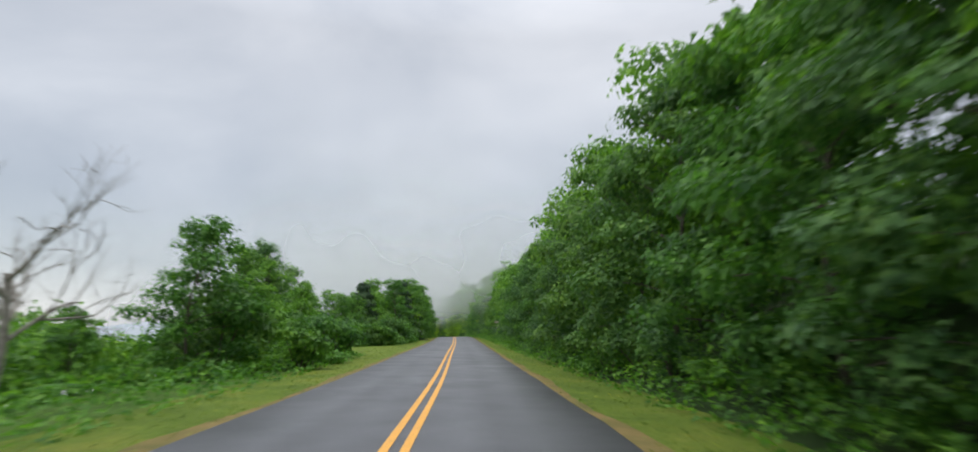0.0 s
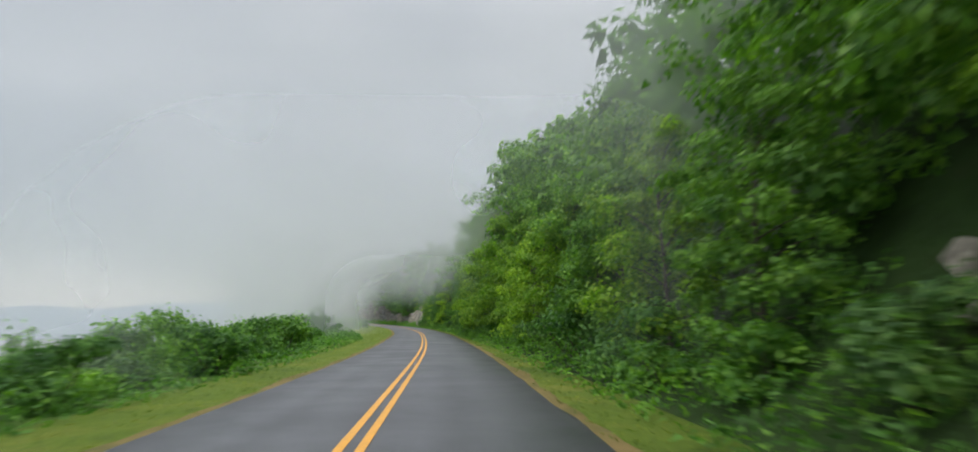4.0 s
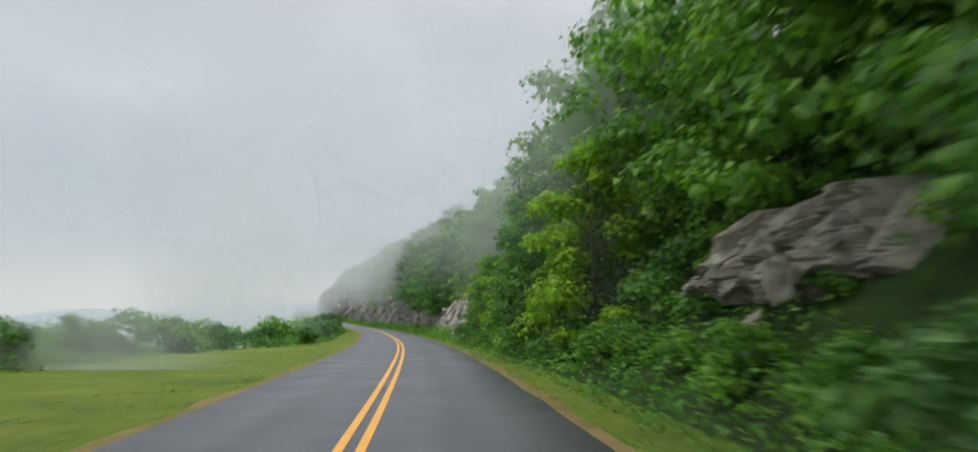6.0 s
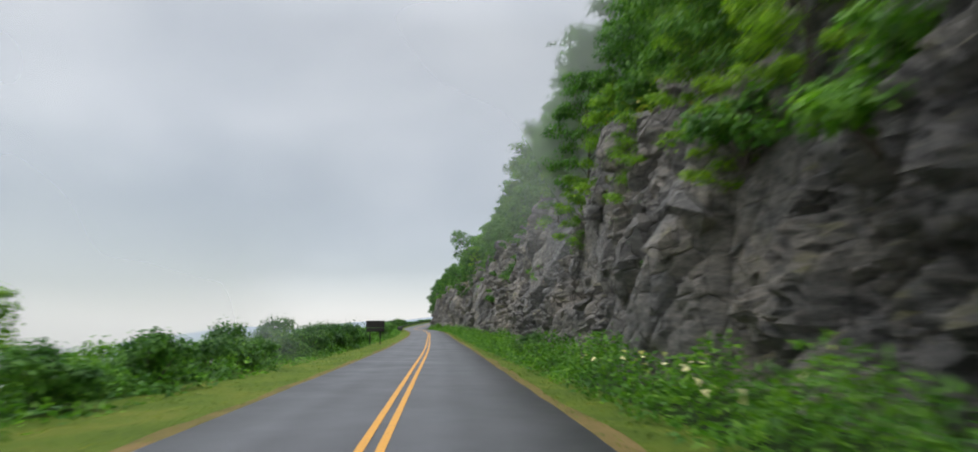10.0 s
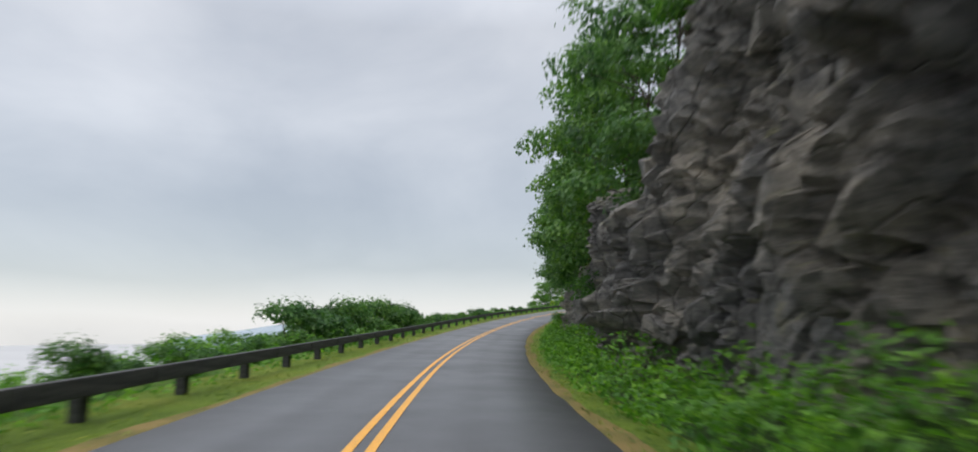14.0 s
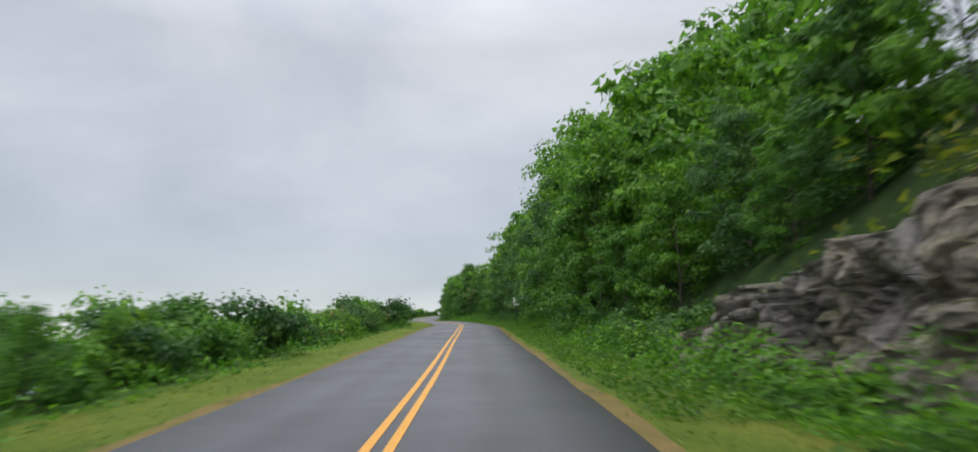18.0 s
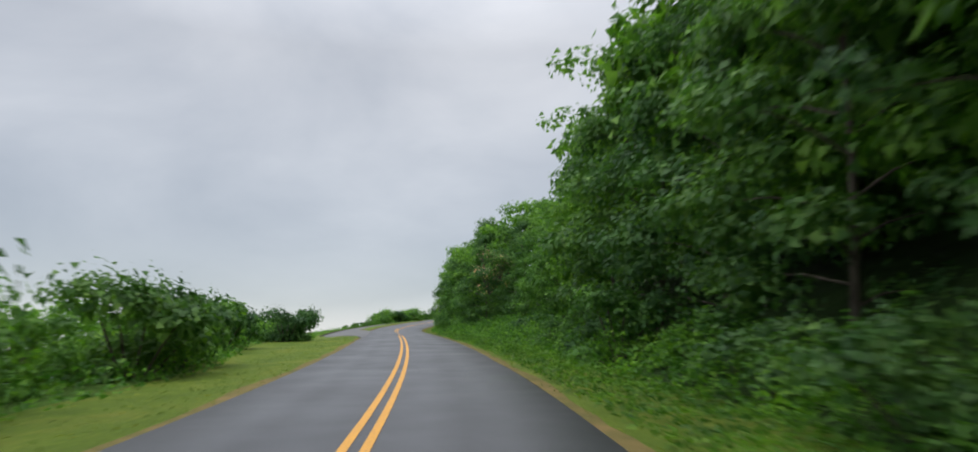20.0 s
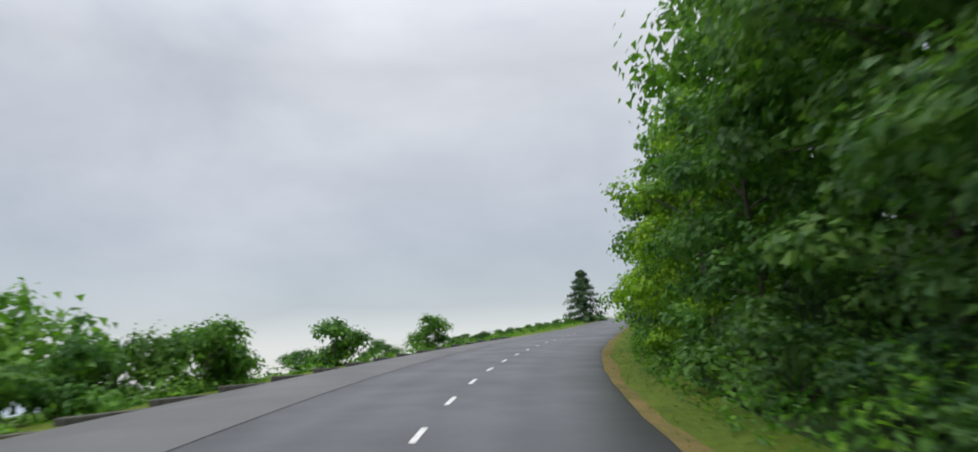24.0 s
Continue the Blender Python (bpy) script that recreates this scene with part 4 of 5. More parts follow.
random.seed(5)
size = table((-14, 1.05), (30, 0.95), (50, 0.85), (100, 0.8), (150, 0.8), (190, 0.95), (200, 1.15), (215, 1.3), (231, 1.25), (245, 1.05), (258, 1.05), (268, 0.8), (300, 0.72), (345, 0.95), (362, 1.0), (400, 1.0), (424, 1.0), (440, 0.98), (470, 0.85), (500, 0.55), (540, 0.55), (688, 1.0), (694, 0.6), (712, 0.65), (719, 1.2),
             (736, 1.3), (745, 1.15), (765, 1.2), (778, 1.15), (789, 0.88), (799, 0.8), (809, 0.95), (818, 0.78), (840, 0.95), (868, 0.97), (880, 1.0), (890, 1.15), (903, 0.9), (925, 0.75), (960, 1.0))
s = -12.0
while s < 985:
    random.seed(int(s * 10))
    k, cl = float(size(s)), float(cliff(s))
    facing = math.degrees(heading(s)) + random.uniform(-55, 55)
    # kinds by stretch: shade or light on the crowns is put into leaf colour
    kinds = (T[4],) if 184 < s < 224 else (T[0], T[1], T[3], T[4], T[4]) if 150 < s < 300 else (T[4], T[0], T[3]) if 846 < s < 868 else (T[2],) if 868 < s < 886 else (T[2],) if 738 < s < 778 else (T[2],) if 553 < s < 640 else (T[0], T[4], T[1]) if 640 < s < 692 else (T[0], T[4], T[1]) if s > 888 else (T[2], T[0], T[2], T[3]) if s < 62 else (T[0], T[3], T[4]) if s < 130 else (T[2], T[2], T[0]) if 300 < s < 350 else T[:4]
    if 553 < s < 676 or 303 < s < 346:
        # trees that lean out over the rock from its ledges
        high = s > 604
        place(random.choice(kinds), s, float(foot(s) + setback(s)) + (0.35 if s < 580 else 0.7) + 0.16 * cl + (0.5 if s < 400 else 0.8 if high else 0), random.uniform(0.75, 0.95) * (1.35 if s > 640 else 1.2), "trees along the bank", 0.3, 1.0, facing, (0.95 if s < 400 else 1.0 if high else 0.7) * cl + random.uniform(-0.5, 0.5))
        s += random.uniform(3.2, 4.4)
        continue
    l = float(foot(s) + setback(s)) + (1.7 + 0.25 * cl if cl > 1 else 1.5) + random.uniform(0, 0.7) + (4.0 if 237 < s < 247 else 1.9 if 156.5 < s < 161.5 or 82 < s < 89 or 96 < s < 103 else 0) + float(np.interp(s, [688, 695, 708, 716, 740, 760, 786, 792, 806, 813, 860, 868, 880, 886], [0, 2.4, 2.4, 0, 0, 1.1, 1.2, 2.0, 1.9, 0, 0, 1.5, 1.4, -0.3]))
    place(random.choice(kinds), s, l, k * random.uniform(0.85, 1.15), "trees along the bank", 0.3, 1.0, facing)
    s += (4.4 if cl < 1 else 3.6) * random.uniform(0.8, 1.2) * (0.6 + 0.4 * k)
# the woods behind the first row, joined
random.seed(6)
wood_v, wood_f, wood_n = [], [], 0
molds = []
for k in range(3):
    rng = np.random.default_rng(60 + k)
    bl = [(2.0 * math.cos(a * 2.4) * rng.uniform(0.3, 0.8), 2.0 * math.sin(a * 2.4) * rng.uniform(0.3, 0.8), 1.5 + 6.2 * a / 11, rng.uniform(0.9, 1.35), 0.75) for a in range(12)]
    q, d, k2 = canopy(bl, 950, 0.46, 0.0, 5)
    molds.append(leaves(q, d, k2, 0.8))


for k in range(2):
    bl = [(1.6 * math.cos(a * 2.4) * rng.uniform(0.2, 0.9), 1.6 * math.sin(a * 2.4) * rng.uniform(0.2, 0.9), rng.uniform(0.5, 1.6), rng.uniform(0.6, 0.95), 0.8) for a in range(10)]
    q, d, k2 = canopy(bl, 1100, 0.165, 0.0, 4, 0.5)
    molds.append(leaves(q, d, k2, 0.8))

for k in range(2):
    bl = [(2.0 * math.cos(a * 2.4) * rng.uniform(0.3, 0.8), 2.0 * math.sin(a * 2.4) * rng.uniform(0.3, 0.8), 1.2 + 6.4 * a / 11, rng.uniform(0.9, 1.35), 0.75) for a in range(12)]
    q, d, k2 = canopy(bl, 2300, 0.22, 0.0, 5)
    molds.append(leaves(q, d, k2, 0.8))


def wood(s, l, scale, low=False, near=False):
    global wood_n
    v, f = molds[3 + random.randrange(2) if low else 5 + random.randrange(2) if near else random.randrange(3)]
    a = random.uniform(0, 6.28)
    turn = np.array([[math.cos(a), -math.sin(a), 0], [math.sin(a), math.cos(a), 0], [0, 0, 1]])
    wood_v.append(v @ turn.T * scale + on_road(s, l, land(s, l) - 0.3))
    wood_f.append(f + wood_n)
    wood_n += len(v)


s = -12.0
while s < 985:
    k, cl = float(size(s)), float(cliff(s))
    wood(s, float(foot(s) + setback(s)) + 4.9 + 0.25 * cl + random.uniform(-0.8, 1.6), max(k, 0.7) * random.uniform(0.9, 1.2))
    s += random.uniform(3.6, 5.2)
s = -12.0
while s < 985:
    # a denser row close behind where the trees stand tall
    if s < 272 or s > 700:
        wood(s, float(foot(s)) + 3.2 + float(np.interp(s, [688, 695, 708, 716, 740, 760, 786, 792, 806, 813, 860, 868, 880, 886], [0, 2.6, 2.6, 0, 0, 0.8, 0.8, 1.8, 1.8, 0, 0, 1.2, 1.2, 0])) + random.uniform(-0.3, 0.6), float(size(s)) * random.uniform(0.95, 1.2) * (1.12 if s < 110 or 740 < s < 785 or s > 805 else 1), near=True)
    s += random.uniform(2.6, 3.6)
s = 110.0
while s < 720:
    l = float(foot(s) + setback(s))
    wood(s, l + 9.5 + random.uniform(-1.5, 2.5), random.uniform(0.8, 1.1))
    s += random.uniform(6.0, 8.0)
s = -12.0
while s < 985:
    cl = float(cliff(s))
    if (cl < 1 and not 236 < s < 248 and not 786 < s < 811 and not 80 < s < 88 and not 95 < s < 102) or random.random() < (0.4 if 560 < s < 700 else 0.15):
        l = float(foot(s)) + random.uniform(0.1, 0.9) + (0.3 if cl < 1 else 0)
        # from 842 m dark-leaved bushes carry the overhanging trees' shade in their colour
        place(B[2] if 184 < s < 224 else B[1] if 842 < s < 890 else random.choice(B), s, l, random.uniform(0.6, 1.05) * (0.75 if cl > 1 else 1), "bushes at the foot of the bank")
    s += random.uniform(2.2, 3.4)
# plants rooted on the ledges of the rock
random.seed(8)
for k in range(50):
    s = random.uniform(300, 690)
    place(random.choice(B), s, float(foot(s) + setback(s)) + 1.3 + 0.2 * float(cliff(s)), random.uniform(0.6, 1.0), "bushes on the rock's brow", h=float(cliff(s)) * 0.93)

for k in range(44):
    s = random.uniform(335, 690)
    if 530 < s < 553 or s > 612 and k % 3:
        continue
    h = random.uniform(0.3, 0.85) * float(cliff(s))
    place(random.choice((B[0], B[2], B[2])), s, float(brow_l(s, h)) - 0.1, random.uniform(0.4, 0.95), "bushes on the rock's brow", 0.4, h=h)
for s, h, k in ((393, 4.2, 1.5), (397, 5.0, 1.4), (401, 3.2, 1.0)):
    place(B[2], s, float(brow_l(s, h)), k, "bushes on the rock's brow", 0.5, h=h)
for s, h, k in ((395, 5.4, 0.55), (398, 4.2, 0.4), (400, 6.0, 0.6), (404, 4.6, 0.5), (408, 6.2, 0.6), (412, 4.6, 0.5), (418, 6.4, 0.6), (352, 4.2, 0.3), (362, 2.8, 0.18), (367, 5.2, 0.3)):
    place(T[4], s, float(brow_l(s, h)) + 0.2, k, "trees along the bank", 0.4, h=h)

random.seed(14)
s = 348.0
while s < 546:
    # small trees that lean out from the brow here and there
    h = float(cliff(s)) * 0.96
    place(random.choice((T[0], T[1], T[3])), s, float(brow_l(s, h)) + random.uniform(0.3, 0.9), random.uniform(0.42, 0.72), "trees along the bank", 0.4, 1.0, math.degrees(heading(s)) + random.uniform(-50, 50), h)
    s += random.uniform(4.5, 9.5)

for s, up, k, lean, kind in ((473, 0.98, 3.1, -33, 0), (486, 0.7, 2.5, -38, 0), (476, 0.98, 1.5, -14, 1)):
    # thin trees that lean far out over the road
    h = float(cliff(s)) * up
    place(S[kind], s, float(brow_l(s, h)), k, "trees along the bank", 0.3, 1.0, math.degrees(heading(s)), h, lean)

for s in np.arange(720, 780, 4.0):
    # the wooded shoulder of the hill behind the bend
    wood(s, 10.8 + random.uniform(-0.8, 0.8), random.uniform(1.15, 1.35))
    wood(s + 2, 14.5 + random.uniform(-1, 1), random.uniform(1.3, 1.5))
    wood(s + 1, 19.5 + random.uniform(-1, 1), random.uniform(1.3, 1.6))

# left side
random.seed(9)
for s in np.arange(15, 34, 3.0):
    wood(s, -9.5 + random.uniform(-1, 1), random.uniform(0.9, 1.4), True)
    wood(s + 1, -12.5 + random.uniform(-1, 1), random.uniform(1.2, 1.7), True)
for s in np.arange(42, 78, 1.6):
    edge = LEFT - float(lawn(s))
    # dark-leaved shrubs only: shade below the trees is put into the leaf colour
    place(H[1], s, edge - random.uniform(0.9, 1.7), random.uniform(0.75, 1.1), "bushes along the open side", 0.2)
    place(random.choice(T[:4]), s + 1, edge - random.uniform(3.2, 4.6), float(np.interp(s, [44, 56, 62, 76], [0.85, 0.66, 0.78, 0.86])) * random.uniform(0.85, 1.15), "trees along the open side", 0.2)
    wood(s, edge - 6.0, random.uniform(1.5, 2.0), True)
s = 8.0
while s < 132:
    if s > 25 and not 40 < s < 76:
        place(random.choice(T[:4]), s, (-10.2 if 38 < s < 66 else -7.8) + random.uniform(-1.2, 0.8), float(np.interp(s, [16, 34, 38, 58, 68, 90, 130], [0.62, 0.64, 0.48, 0.5, 0.78, 0.82, 0.85])) * random.uniform(0.85, 1.15), "trees along the open side", 0.2)
    if s > 20 and random.random() < 0.8:
        place(random.choice(H[:3]), s + 2, LEFT - 0.7 - float(lawn(s + 2)) + random.uniform(-0.5, 0.5), random.uniform(0.7, 1.1), "bushes along the open side")
    s += random.uniform(3.4, 5.2)
random.seed(10)
s = 126.0
while s < 800:
    w = float(lawn(s))
    far = LEFT - w - random.uniform(0.9, 1.9) - (2.2 if 188 < s < 226 else 0)
    tall = float(np.interp(s, [126, 186, 190, 224, 228, 296, 304, 345, 352, 490, 505, 642, 656, 690, 715, 750, 792], [0.72, 0.72, 0.85, 0.85, 0.72, 0.72, 0.88, 0.88, 0.72, 0.72, 0.4, 0.4, 0.55, 0.7, 0.95, 1.1, 0.9]))
    place(random.choice((H[1], H[1], H[3], H[0]) if s > 700 else H[:3]), s, far, tall * random.uniform(0.75, 1.25), "bushes along the open side", 0.25)
    wood(s + 1, far - 2.2, random.uniform(0.9, 1.4) * tall * 1.1, True)
    wood(s + 2.3, far - 0.6, random.uniform(0.75, 1.0) * tall, True)
    s += random.uniform(3.3, 4.6)
for s in np.arange(552, 612, 2.2):
    place(H[1], s, -5.6 + random.uniform(-0.4, 0.4), float(np.interp(s, [552, 575, 600, 612], [0.3, 0.42, 0.42, 0.5])) * random.uniform(0.85, 1.15), "bushes along the open side", 0.2)
wood(799, -8.6, 0.9, True)
wood(803.5, -9.2, 0.9, True)
for s in np.arange(424, 446, 2.0):
    place(H[1], s, -6.4 + random.uniform(-0.5, 0.5), random.uniform(0.6, 0.85), "bushes along the open side", 0.2)
random.seed(11)
s = 812.0
while s < 985:
    far = min(float(apron_out(s)) if s < 915 else LEFT - 1.0, -3.4) - random.uniform(1.6, 3.2)
    if 852 < s < 889:
        place(random.choice(H[:3]), s, far, random.uniform(0.95, 1.25) * (0.4 if s < 864 else 0.65 if s < 870 else 0.72 if s > 881 else 0.95), "shrubs below the lay-by", 0.3)
        if 870 < s < 886:
            wood(s + 1, far - 2.0, random.uniform(1.2, 1.6), True)
        s -= 1.3
    elif s < 862:
        if s < 829:
            place(random.choice(H[:3]), s, far - 2.0, random.uniform(0.6, 1.0) * (1.2 if s < 830 else 0.9), "shrubs below the lay-by", 0.3)
    else:
        place(random.choice(H[:3]), s, far, random.uniform(0.25, 0.45), "shrubs below the lay-by", 0.2)
    s += random.uniform(2.2, 3.4)

tagged(part("woodland", mesh("woodland", np.concatenate(wood_v), np.concatenate(wood_f), M_LEAF)), "dense green woods covering the slope above the road", "woods", kind="stuff")

C = conifer(5.2, 2.5, 5200, "dark green pointed conifer", 41)
place(C, 958, -4.4, 1.3)
place(H[2], 895, -6.4, 0.75, "shrubs below the lay-by")
place(S[0], 902.5, -5.6, 0.5, "young trees along the open side", 0.8)
place(H[0], 903.5, -5.8, 0.8, "shrubs below the lay-by")
for s, l, k in ((76, 10.5, 1.1), (62, -8.4, 0.9), (83, -6.7, 1.1), (118, -8.5, 0.9)):
    place(C, s, l, 1.3 * k)
D = bare_tree(6.5, "leafless grey dead tree with forked branches", 51, M_DEADWOOD)
place(D, 13, -8.3, 0.8, turn=40)
place(D, 15.5, -10.5, 0.56, turn=150)
for s, l, k, kind in ((20.5, -7.1, 0.74, 3), (23, -8.6, 0.5, 1), (27, -7.4, 0.4, 0), (18, -9.5, 0.42, 1)):
    place(T[kind], s, l, k, "trees along the open side", 0.2)
place(T[2], 342, 6.4, 1.15, "trees along the bank", h=4.2)
place(T[0], 347, 6.6, 1.2, "trees along the bank", h=4.6)
for s in (313, 317, 321):
    place(T[2], s, 8.2, 0.8, "trees along the bank", h=4.4)
place(T[1], 246.5, -13.2, 0.5, "trees along the open side", 0.2)
place(T[0], 249, -12.4, 0.46, "trees along the open side", 0.2)
place(S[0], 254, -12.0, 0.75, "young trees along the open side", 0.2)
place(S[1], 256.5, -11.6, 0.7, "young trees along the open side", 0.2)
place(H[1], 22, -7.2, 1.25, "bushes along the open side")
place(H[0], 25, -7.0, 1.1, "bushes along the open side")
place(D, 664, -9.2, 1.0, turn=10)
place(D, 780, -8.8, 0.34, turn=200)
for s in np.arange(565, 585, 2.4):
    place(H[1], s, -6.3 + random.uniform(-0.3, 0.3), random.uniform(0.85, 1.05), "bushes along the open side", 0.2, h=-0.35)
random.seed(15)
for s in np.arange(522, 547, 1.8):
    place(random.choice(S), s, -6.0 - random.uniform(0, 1.4), random.uniform(0.7, 0.95), "young trees along the open side", 0.3, h=-0.7)
    place(random.choice(H[:3]), s + 0.8, -5.9 - random.uniform(0, 1.2), random.uniform(0.8, 1.05), "bushes along the open side", 0.3, h=-0.6)
for s in np.arange(527, 552, 2.4):
    h = float(cliff(s)) * random.uniform(0.9, 1.02)
    place(random.choice((B[0], B[1], B[2])), s, float(brow_l(s, h)) + random.uniform(-0.2, 0.5), random.uniform(0.9, 1.3), "bushes on the rock's brow", 0.5, h=h)
    place(random.choice((T[0], T[1], T[3])), s + 1, float(brow_l(s, h)) + 1.2, random.uniform(0.5, 0.7), "trees along the bank", 0.4, h=h)
for s in np.arange(76, 104, 3.2):
    place(random.choice((T[0], T[1], T[3], T[4])), s, -6.5 - random.uniform(0, 0.9), float(np.interp(s, [76, 92, 104], [0.84, 0.98, 1.06])) * random.uniform(0.93, 1.07), "trees along the open side", 0.2)
for s in np.arange(103, 123, 2.8):
    place(random.choice((T[0], T[1], T[3])), s, -5.4 - random.uniform(0, 0.6), random.uniform(1.05, 1.18), "trees along the open side", 0.2)
for s in np.arange(821, 838, 2.6):
    place(random.choice((T[0], T[2], T[3])), s, 9.4 + random.uniform(0, 0.8), random.uniform(1.05, 1.2), "trees along the bank", 0.3)
for s in np.arange(652, 706, 1.7):
    place(random.choice(S), s, -5.2 - random.uniform(0, 1.8), random.uniform(0.65, 0.95), "young trees along the open side", 0.3)
place(S[0], 452, -8.4, 1.0, "young trees along the open side", 0.2)
for s, l, k in ((436, -7.8, 0.75), (398, -7.6, 0.95), (407, -8.0, 0.65), (340, -9.0, 0.7), (310, -8.5, 0.6)):
    place(S[1], s, l, k, "young trees along the open side", 0.2)
for s in (238, 240.5, 243, 245.5, 248):
    place(B[2], s, 5.3 + 0.2 * (s % 2), random.uniform(0.85, 1.1), "bushes at the foot of the bank", h=0.35)
for s, l, k in ((236.5, 6.2, 0.9), (237.5, 7.6, 1.1), (239.5, 8.2, 1.1), (241.5, 7.8, 1.0), (243.5, 8.4, 1.15), (245.5, 7.7, 1.0), (247, 6.8, 1.1), (248.5, 6.0, 1.0), (248, 8.4, 1.1), (240.5, 6.9, 0.6), (244.6, 6.8, 0.6)):
    place(B[0] if k > 1 else B[2], s, l, k, "bushes at the foot of the bank")
for s, l, k, h in ((651, 6.4, 0.85, 5.0), (656, 6.3, 0.9, 5.2), (662, 6.6, 0.9, 5.6), (681, 8.2, 1.25, 5.8), (686, 8.6, 1.3, 6.0)):
    place(T[2] if s < 670 else T[0], s, l, k, "trees along the bank", h=h)
place(T[3], 664.5, -11.0, 0.98, "trees along the open side")
place(T[0], 666, -13.3, 1.0, "trees along the open side")
place(T[1], 665, -15.2, 0.98, "trees along the open side")
place(T[3], 668, -11.9, 1.0, "trees along the open side")
place(S[0], 848, -17.2, 0.6, "young trees along the open side", 0.2)
place(H[1], 799.5, -6.3, 0.82, "bushes along the open side")
place(H[1], 798.4, -6.5, 0.8, "bushes along the open side")
place(H[1], 800.6, -7.2, 0.75, "bushes along the open side")
place(H[1], 801.5, -7.6, 0.8, "bushes along the open side")
place(H[1], 797.2, -6.9, 0.85, "bushes along the open side")
place(H[3], 797.5, 5.5, 1.0, "bushes at the foot of the bank", h=3.0)
place(H[3], 795, 5.8, 0.9, "bushes at the foot of the bank", h=3.8)
place(H[3], 836, 5.4, 0.8, "bushes at the foot of the bank", h=2.2)
place(H[3], 30, -5.6, 0.55, "bushes along the open side")
place(H[3], 58, 6.4, 0.9, "bushes at the foot of the bank", h=3.0)

# ---- low growth ----
def growth(name, s0, s1, per_m, near, far, high, blade, ratio, mat, label, seed, lift=0.0):
    """A strip of weeds between two offsets from the road, as leaf blades at uneven heights."""
    global rng
    rng = np.random.default_rng(seed)
    n = int((s1 - s0) * per_m)
    q = rng.uniform(s0, s1, n)
    f = rng.random(n)
    l = near(q) * (1 - f) + far(q) * f
    lump = 0.55 + 0.45 * np.sin(q * 1.7 + 2 * np.sin(q * 0.43)) * np.cos(q * 0.61 + l * 1.9)
    up = high * lump * rng.random(n) ** 0.7 * np.clip(np.minimum(f, 1.2 - f) * 5, 0.15, 1)
    out = rng.normal(0, 0.5, (n, 3)) + np.array([0, 0, 0.5])
    v, f2 = leaves(on_road(q, l, land(q, l) + up + lift), out, blade, ratio, -0.6)
    return tagged(part(name, mesh(name, v, f2, mat)), label, "undergrowth", kind="stuff")


growth("undergrowth", -12, 985, 190, lambda q: foot(q) - 0.7, lambda q: foot(q) + setback(q) + np.where(cliff(q) > 1, 0.5, 2.0), 1.2, 0.17, 0.36, M_WEED, "knee-high bright green weeds at the foot of the bank", 71)
growth("undergrowth", 330, 800, 170, lambda q: foot(q) - 0.4, lambda q: foot(q) + np.maximum(setback(q), 0.9) + 0.6, 1.3, 0.19, 0.34, M_WEED, "tall lush green weeds below the rock", 78)
growth("undergrowth", -12, 806, 150, lambda q: LEFT - lawn(q) + 0.3, lambda q: LEFT - lawn(q) - 3.4, 0.8, 0.18, 0.42, M_WEED, "knee-high green weeds beyond the mown verge", 72)
growth("undergrowth", 812, 985, 50, lambda q: np.minimum(apron_out(np.minimum(q, 915)) - 0.7, -3.4), lambda q: np.minimum(apron_out(np.minimum(q, 915)), -3.2) - 3.2, 0.45, 0.18, 0.4, M_WEED, "knee-high green weeds beyond the lay-by", 73)
growth("undergrowth", 778, 814, 420, lambda q: foot(q) - 0.3, lambda q: foot(q) + 3.8, 1.5, 0.2, 0.34, M_WEED, "tall bright green weeds on the bank", 79)
brow = lambda q: brow_l(q, cliff(q))
brow_n = 9000
rng = np.random.default_rng(77)
q = rng.uniform(272, 700, brow_n)
g = rng.random(brow_n)
v, f2 = leaves(on_road(q, brow(q) + rock_front(q, cliff(q)) + g * 1.6 - 0.1, cliff(q) * (1 + 0.1 * np.sin(q * 0.8) + 0.07 * np.sin(q * 2.1)) + g * 0.3 + rng.uniform(-0.35, 0.3, brow_n)), rng.normal(0, 0.5, (brow_n, 3)) + np.array([0, 0, 0.6]), 0.34, 0.3, -0.4)
ledge_n = 4200
q2, g2 = rng.uniform(634, 696, ledge_n), rng.random(ledge_n)
h2 = 3.5 - 0.4 * np.sin(q2 * 0.5) + g2 * 0.5
e2, k2 = leaves(on_road(q2, brow_l(q2, h2) + rock_front(q2, h2) - 0.15 - 0.5 * rng.random(ledge_n), h2 + rng.uniform(-0.2, 0.2, ledge_n)), rng.normal(0, 0.5, (ledge_n, 3)) + np.array([0, 0, 0.6]), 0.3, 0.3, -0.4)
v, f2 = np.concatenate([v, e2]), np.concatenate([f2, k2 + len(v)])
M_TUFT = leaf_material("brow_tuft", (0.07, 0.13, 0.02), (0.14, 0.19, 0.03), (0.24, 0.22, 0.05), 0.35)
tagged(part("undergrowth", mesh("undergrowth", v, f2, M_TUFT)), "yellow-green tufts along the brow of the rock", "undergrowth", kind="stuff")
M_LUSH = leaf_material("lush_grass", (0.04, 0.11, 0.018), (0.07, 0.17, 0.026), (0.12, 0.23, 0.035), 0.4)
growth("grass", 695, 812, 330, lambda q: RIGHT + 0.5 + 0 * q, lambda q: foot(q) - 0.2, 0.3, 0.16, 0.2, M_LUSH, "lush ankle-high green grass on the verge", 83)
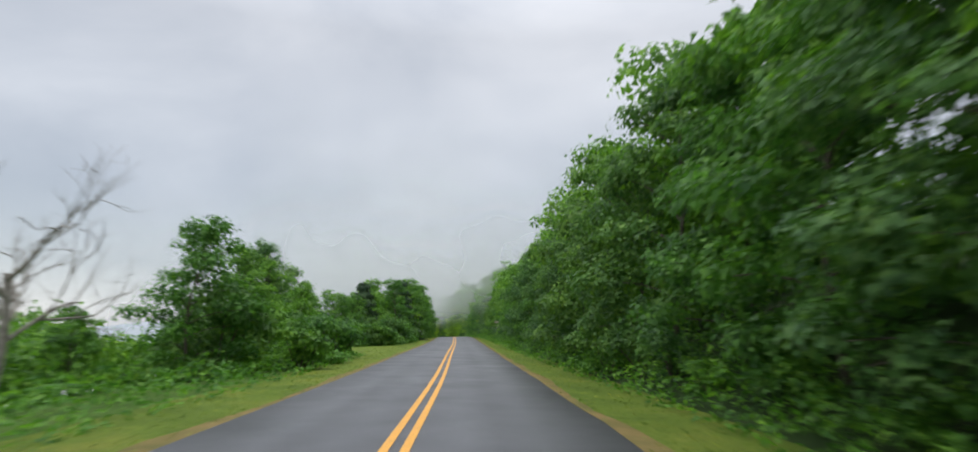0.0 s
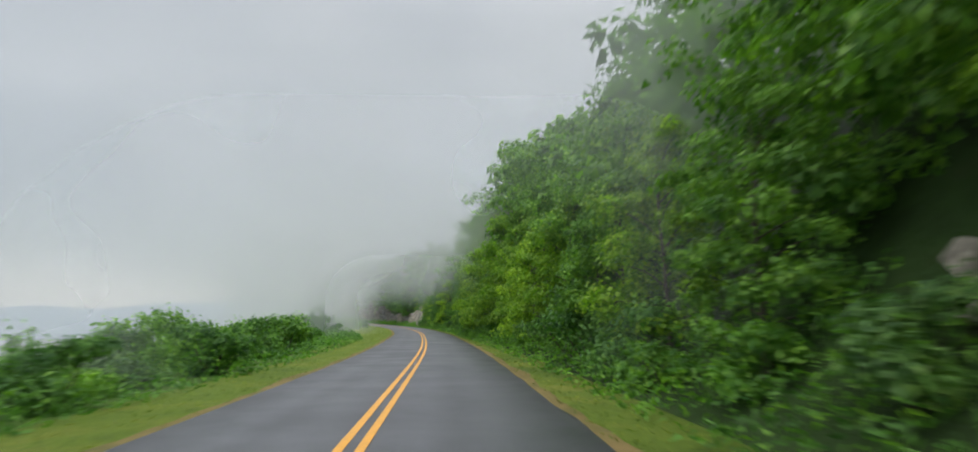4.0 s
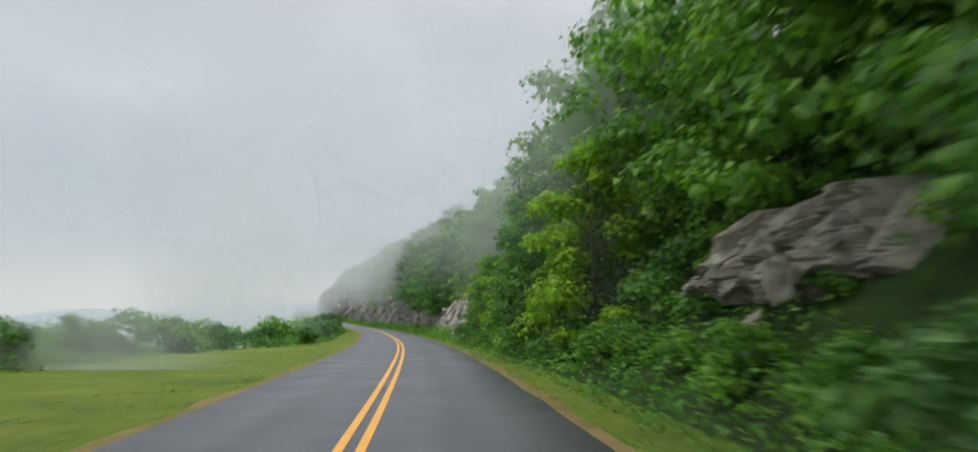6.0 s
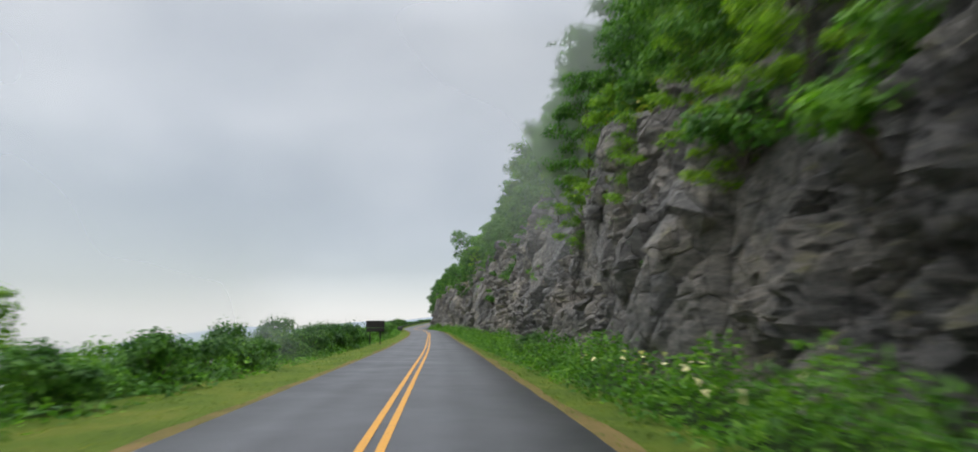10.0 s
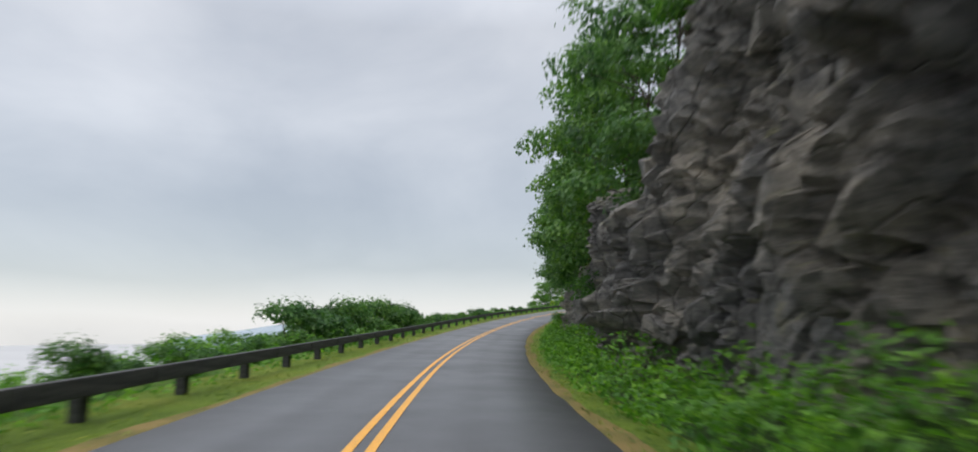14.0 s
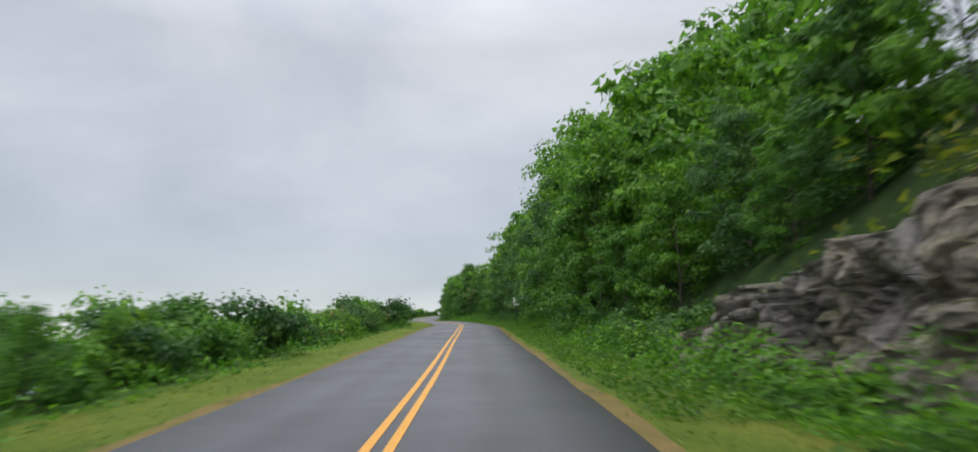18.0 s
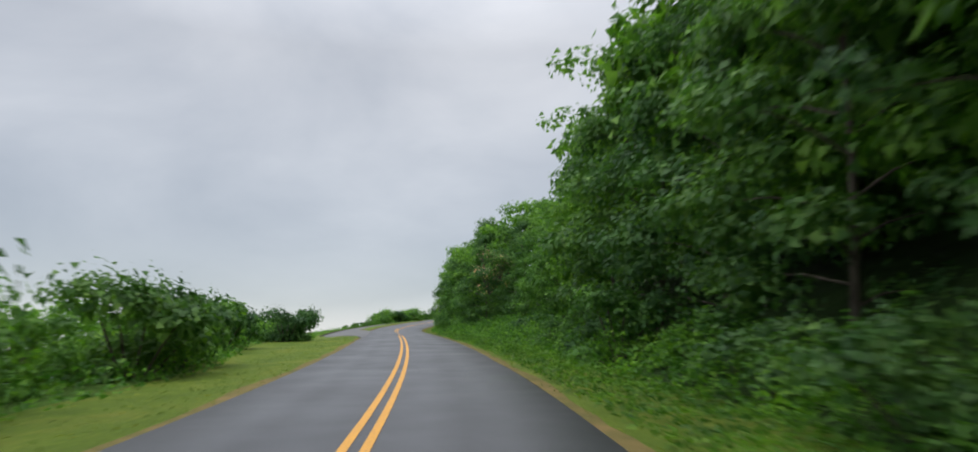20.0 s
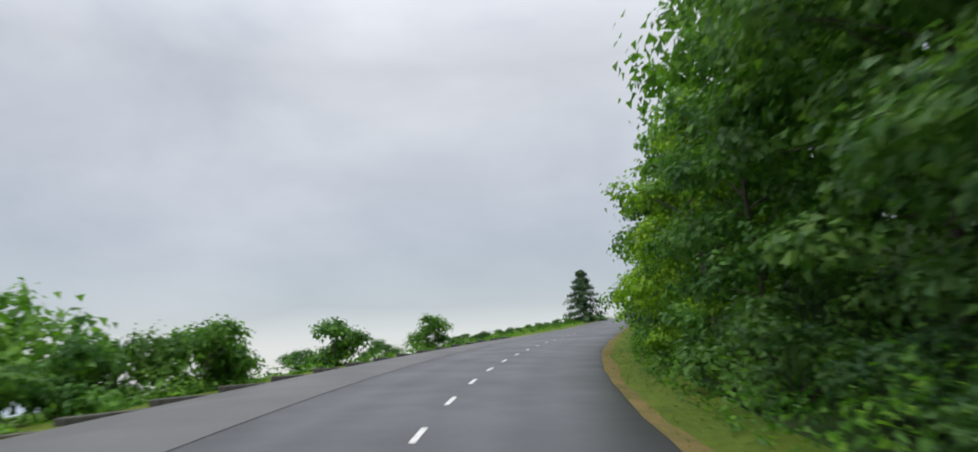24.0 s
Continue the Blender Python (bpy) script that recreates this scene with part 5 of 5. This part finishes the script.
M_BLADE = leaf_material("grass_blade", (0.06, 0.12, 0.018), (0.11, 0.175, 0.025), (0.2, 0.22, 0.05), 0.3)
growth("grass", -12, 985, 60, lambda q: RIGHT + 0.03 + 0 * q, lambda q: foot(q) - 0.3, 0.03, 0.09, 0.2, M_BLADE, "short mown yellow-green verge grass", 74)
growth("grass", -12, 803, 60, lambda q: LEFT - 0.03 + 0 * q, lambda q: LEFT - np.minimum(lawn(q), 3.2), 0.03, 0.09, 0.2, M_BLADE, "short mown yellow-green verge grass", 75)

M_YELLOW_BLOOM = leaf_material("yellow_bloom", (0.5, 0.4, 0.03), (0.6, 0.5, 0.05), (0.65, 0.58, 0.1), 0.3)
M_WHITE_BLOOM = leaf_material("white_bloom", (0.5, 0.5, 0.42), (0.6, 0.6, 0.52), (0.68, 0.68, 0.62), 0.3)
for s0, s1, mat, label, seed in ((617, 627, M_YELLOW_BLOOM, "small yellow wildflowers among the roadside weeds", 81), (391, 401, M_WHITE_BLOOM, "white umbel wildflowers among the roadside weeds", 82)):
    growth("wildflowers", s0, s1, 3, lambda q: foot(q) - 0.5, lambda q: foot(q) + 0.5, 0.5, 0.13, 0.9, mat, label, seed, 0.65)

# ---- guard rail ----
rail = tagged(new("guard_rail"), "dark weathered timber guard rail on short posts", "guard rail")
post_mesh = bm_mesh("post", box(0.17, 0.2, 0.85, (0, 0, 0.0), 0.02), M_RAIL)
beam_mesh = bm_mesh("beam", box(0.14, 3.03, 0.24, (0, 0, 0), 0.02), M_RAIL)
RAIL, GAP = -3.75, 3.05
for k in range(56):
    s = 504.5 + GAP * k
    x, y, z = on_road(s, RAIL - 0.17, 0)
    part("post", post_mesh, rail, at=pose(x, y, z, 0, 0, math.degrees(heading(s))))
    a, b2 = on_road(s - GAP / 2, RAIL, 0.37), on_road(s + GAP / 2, RAIL, 0.37)
    c, d = (a + b2) / 2, b2 - a
    part("beam", beam_mesh, rail, at=pose(*c, math.degrees(math.atan2(d[2], math.hypot(d[0], d[1]))), 0, math.degrees(math.atan2(-d[0], d[1]))))

# ---- signs ----
sign = tagged(new("road_sign"), "dark back of a two-board road sign on two posts", "sign")
x, y, z = on_road(441.6, -4.35, -0.06)
sign.matrix_basis = pose(x, y, z, 0, 0, math.degrees(heading(442.0)))
for px in (-0.42, 0.42):
    part("post", bm_mesh("post", box(0.09, 0.09, 1.9, (px, 0.06, 0.9), 0.01), M_SIGN), sign)
part("upper_board", bm_mesh("upper_board", box(1.5, 0.04, 0.56, (0, 0, 1.62), 0.015), M_SIGN), sign)
part("lower_board", bm_mesh("lower_board", box(1.46, 0.04, 0.3, (0, 0, 1.16), 0.015), M_SIGN), sign)

small = tagged(new("road_sign"), "small white rectangular sign on a thin post on the verge", "sign")
x, y, z = on_road(739.0, 4.3, -0.1)
small.matrix_basis = pose(x, y, z, 0, 0, math.degrees(heading(739.0)))
part("post", bm_mesh("post", box(0.06, 0.05, 2.3, (0, 0.04, 1.05), 0.01), M_SIGN), small)
part("panel", bm_mesh("panel", box(0.46, 0.02, 0.6, (0, 0, 2.0), 0.008), M_SIGN_WHITE), small, "white painted sign panel")
for pz in (2.12, 1.98, 1.86):
    part("bar", bm_mesh("bar", box(0.3, 0.004, 0.05, (0, -0.013, pz), 0.001), M_SIGN), small, "dark bar of illegible writing")

board = tagged(new("notice_board"), "small dark notice board on two legs by the lay-by", "sign")
x, y, z = on_road(845, -18.3, float(land(845, -18.3)))
board.matrix_basis = pose(x, y, z, 0, 0, math.degrees(heading(845)) + 15)
for px in (-0.28, 0.28):
    part("leg", bm_mesh("leg", box(0.07, 0.07, 1.1, (px, 0.04, 0.45), 0.01), M_SIGN), board)
part("panel", bm_mesh("panel", box(0.8, 0.05, 0.5, (0, 0, 0.95), 0.015), M_SIGN), board)
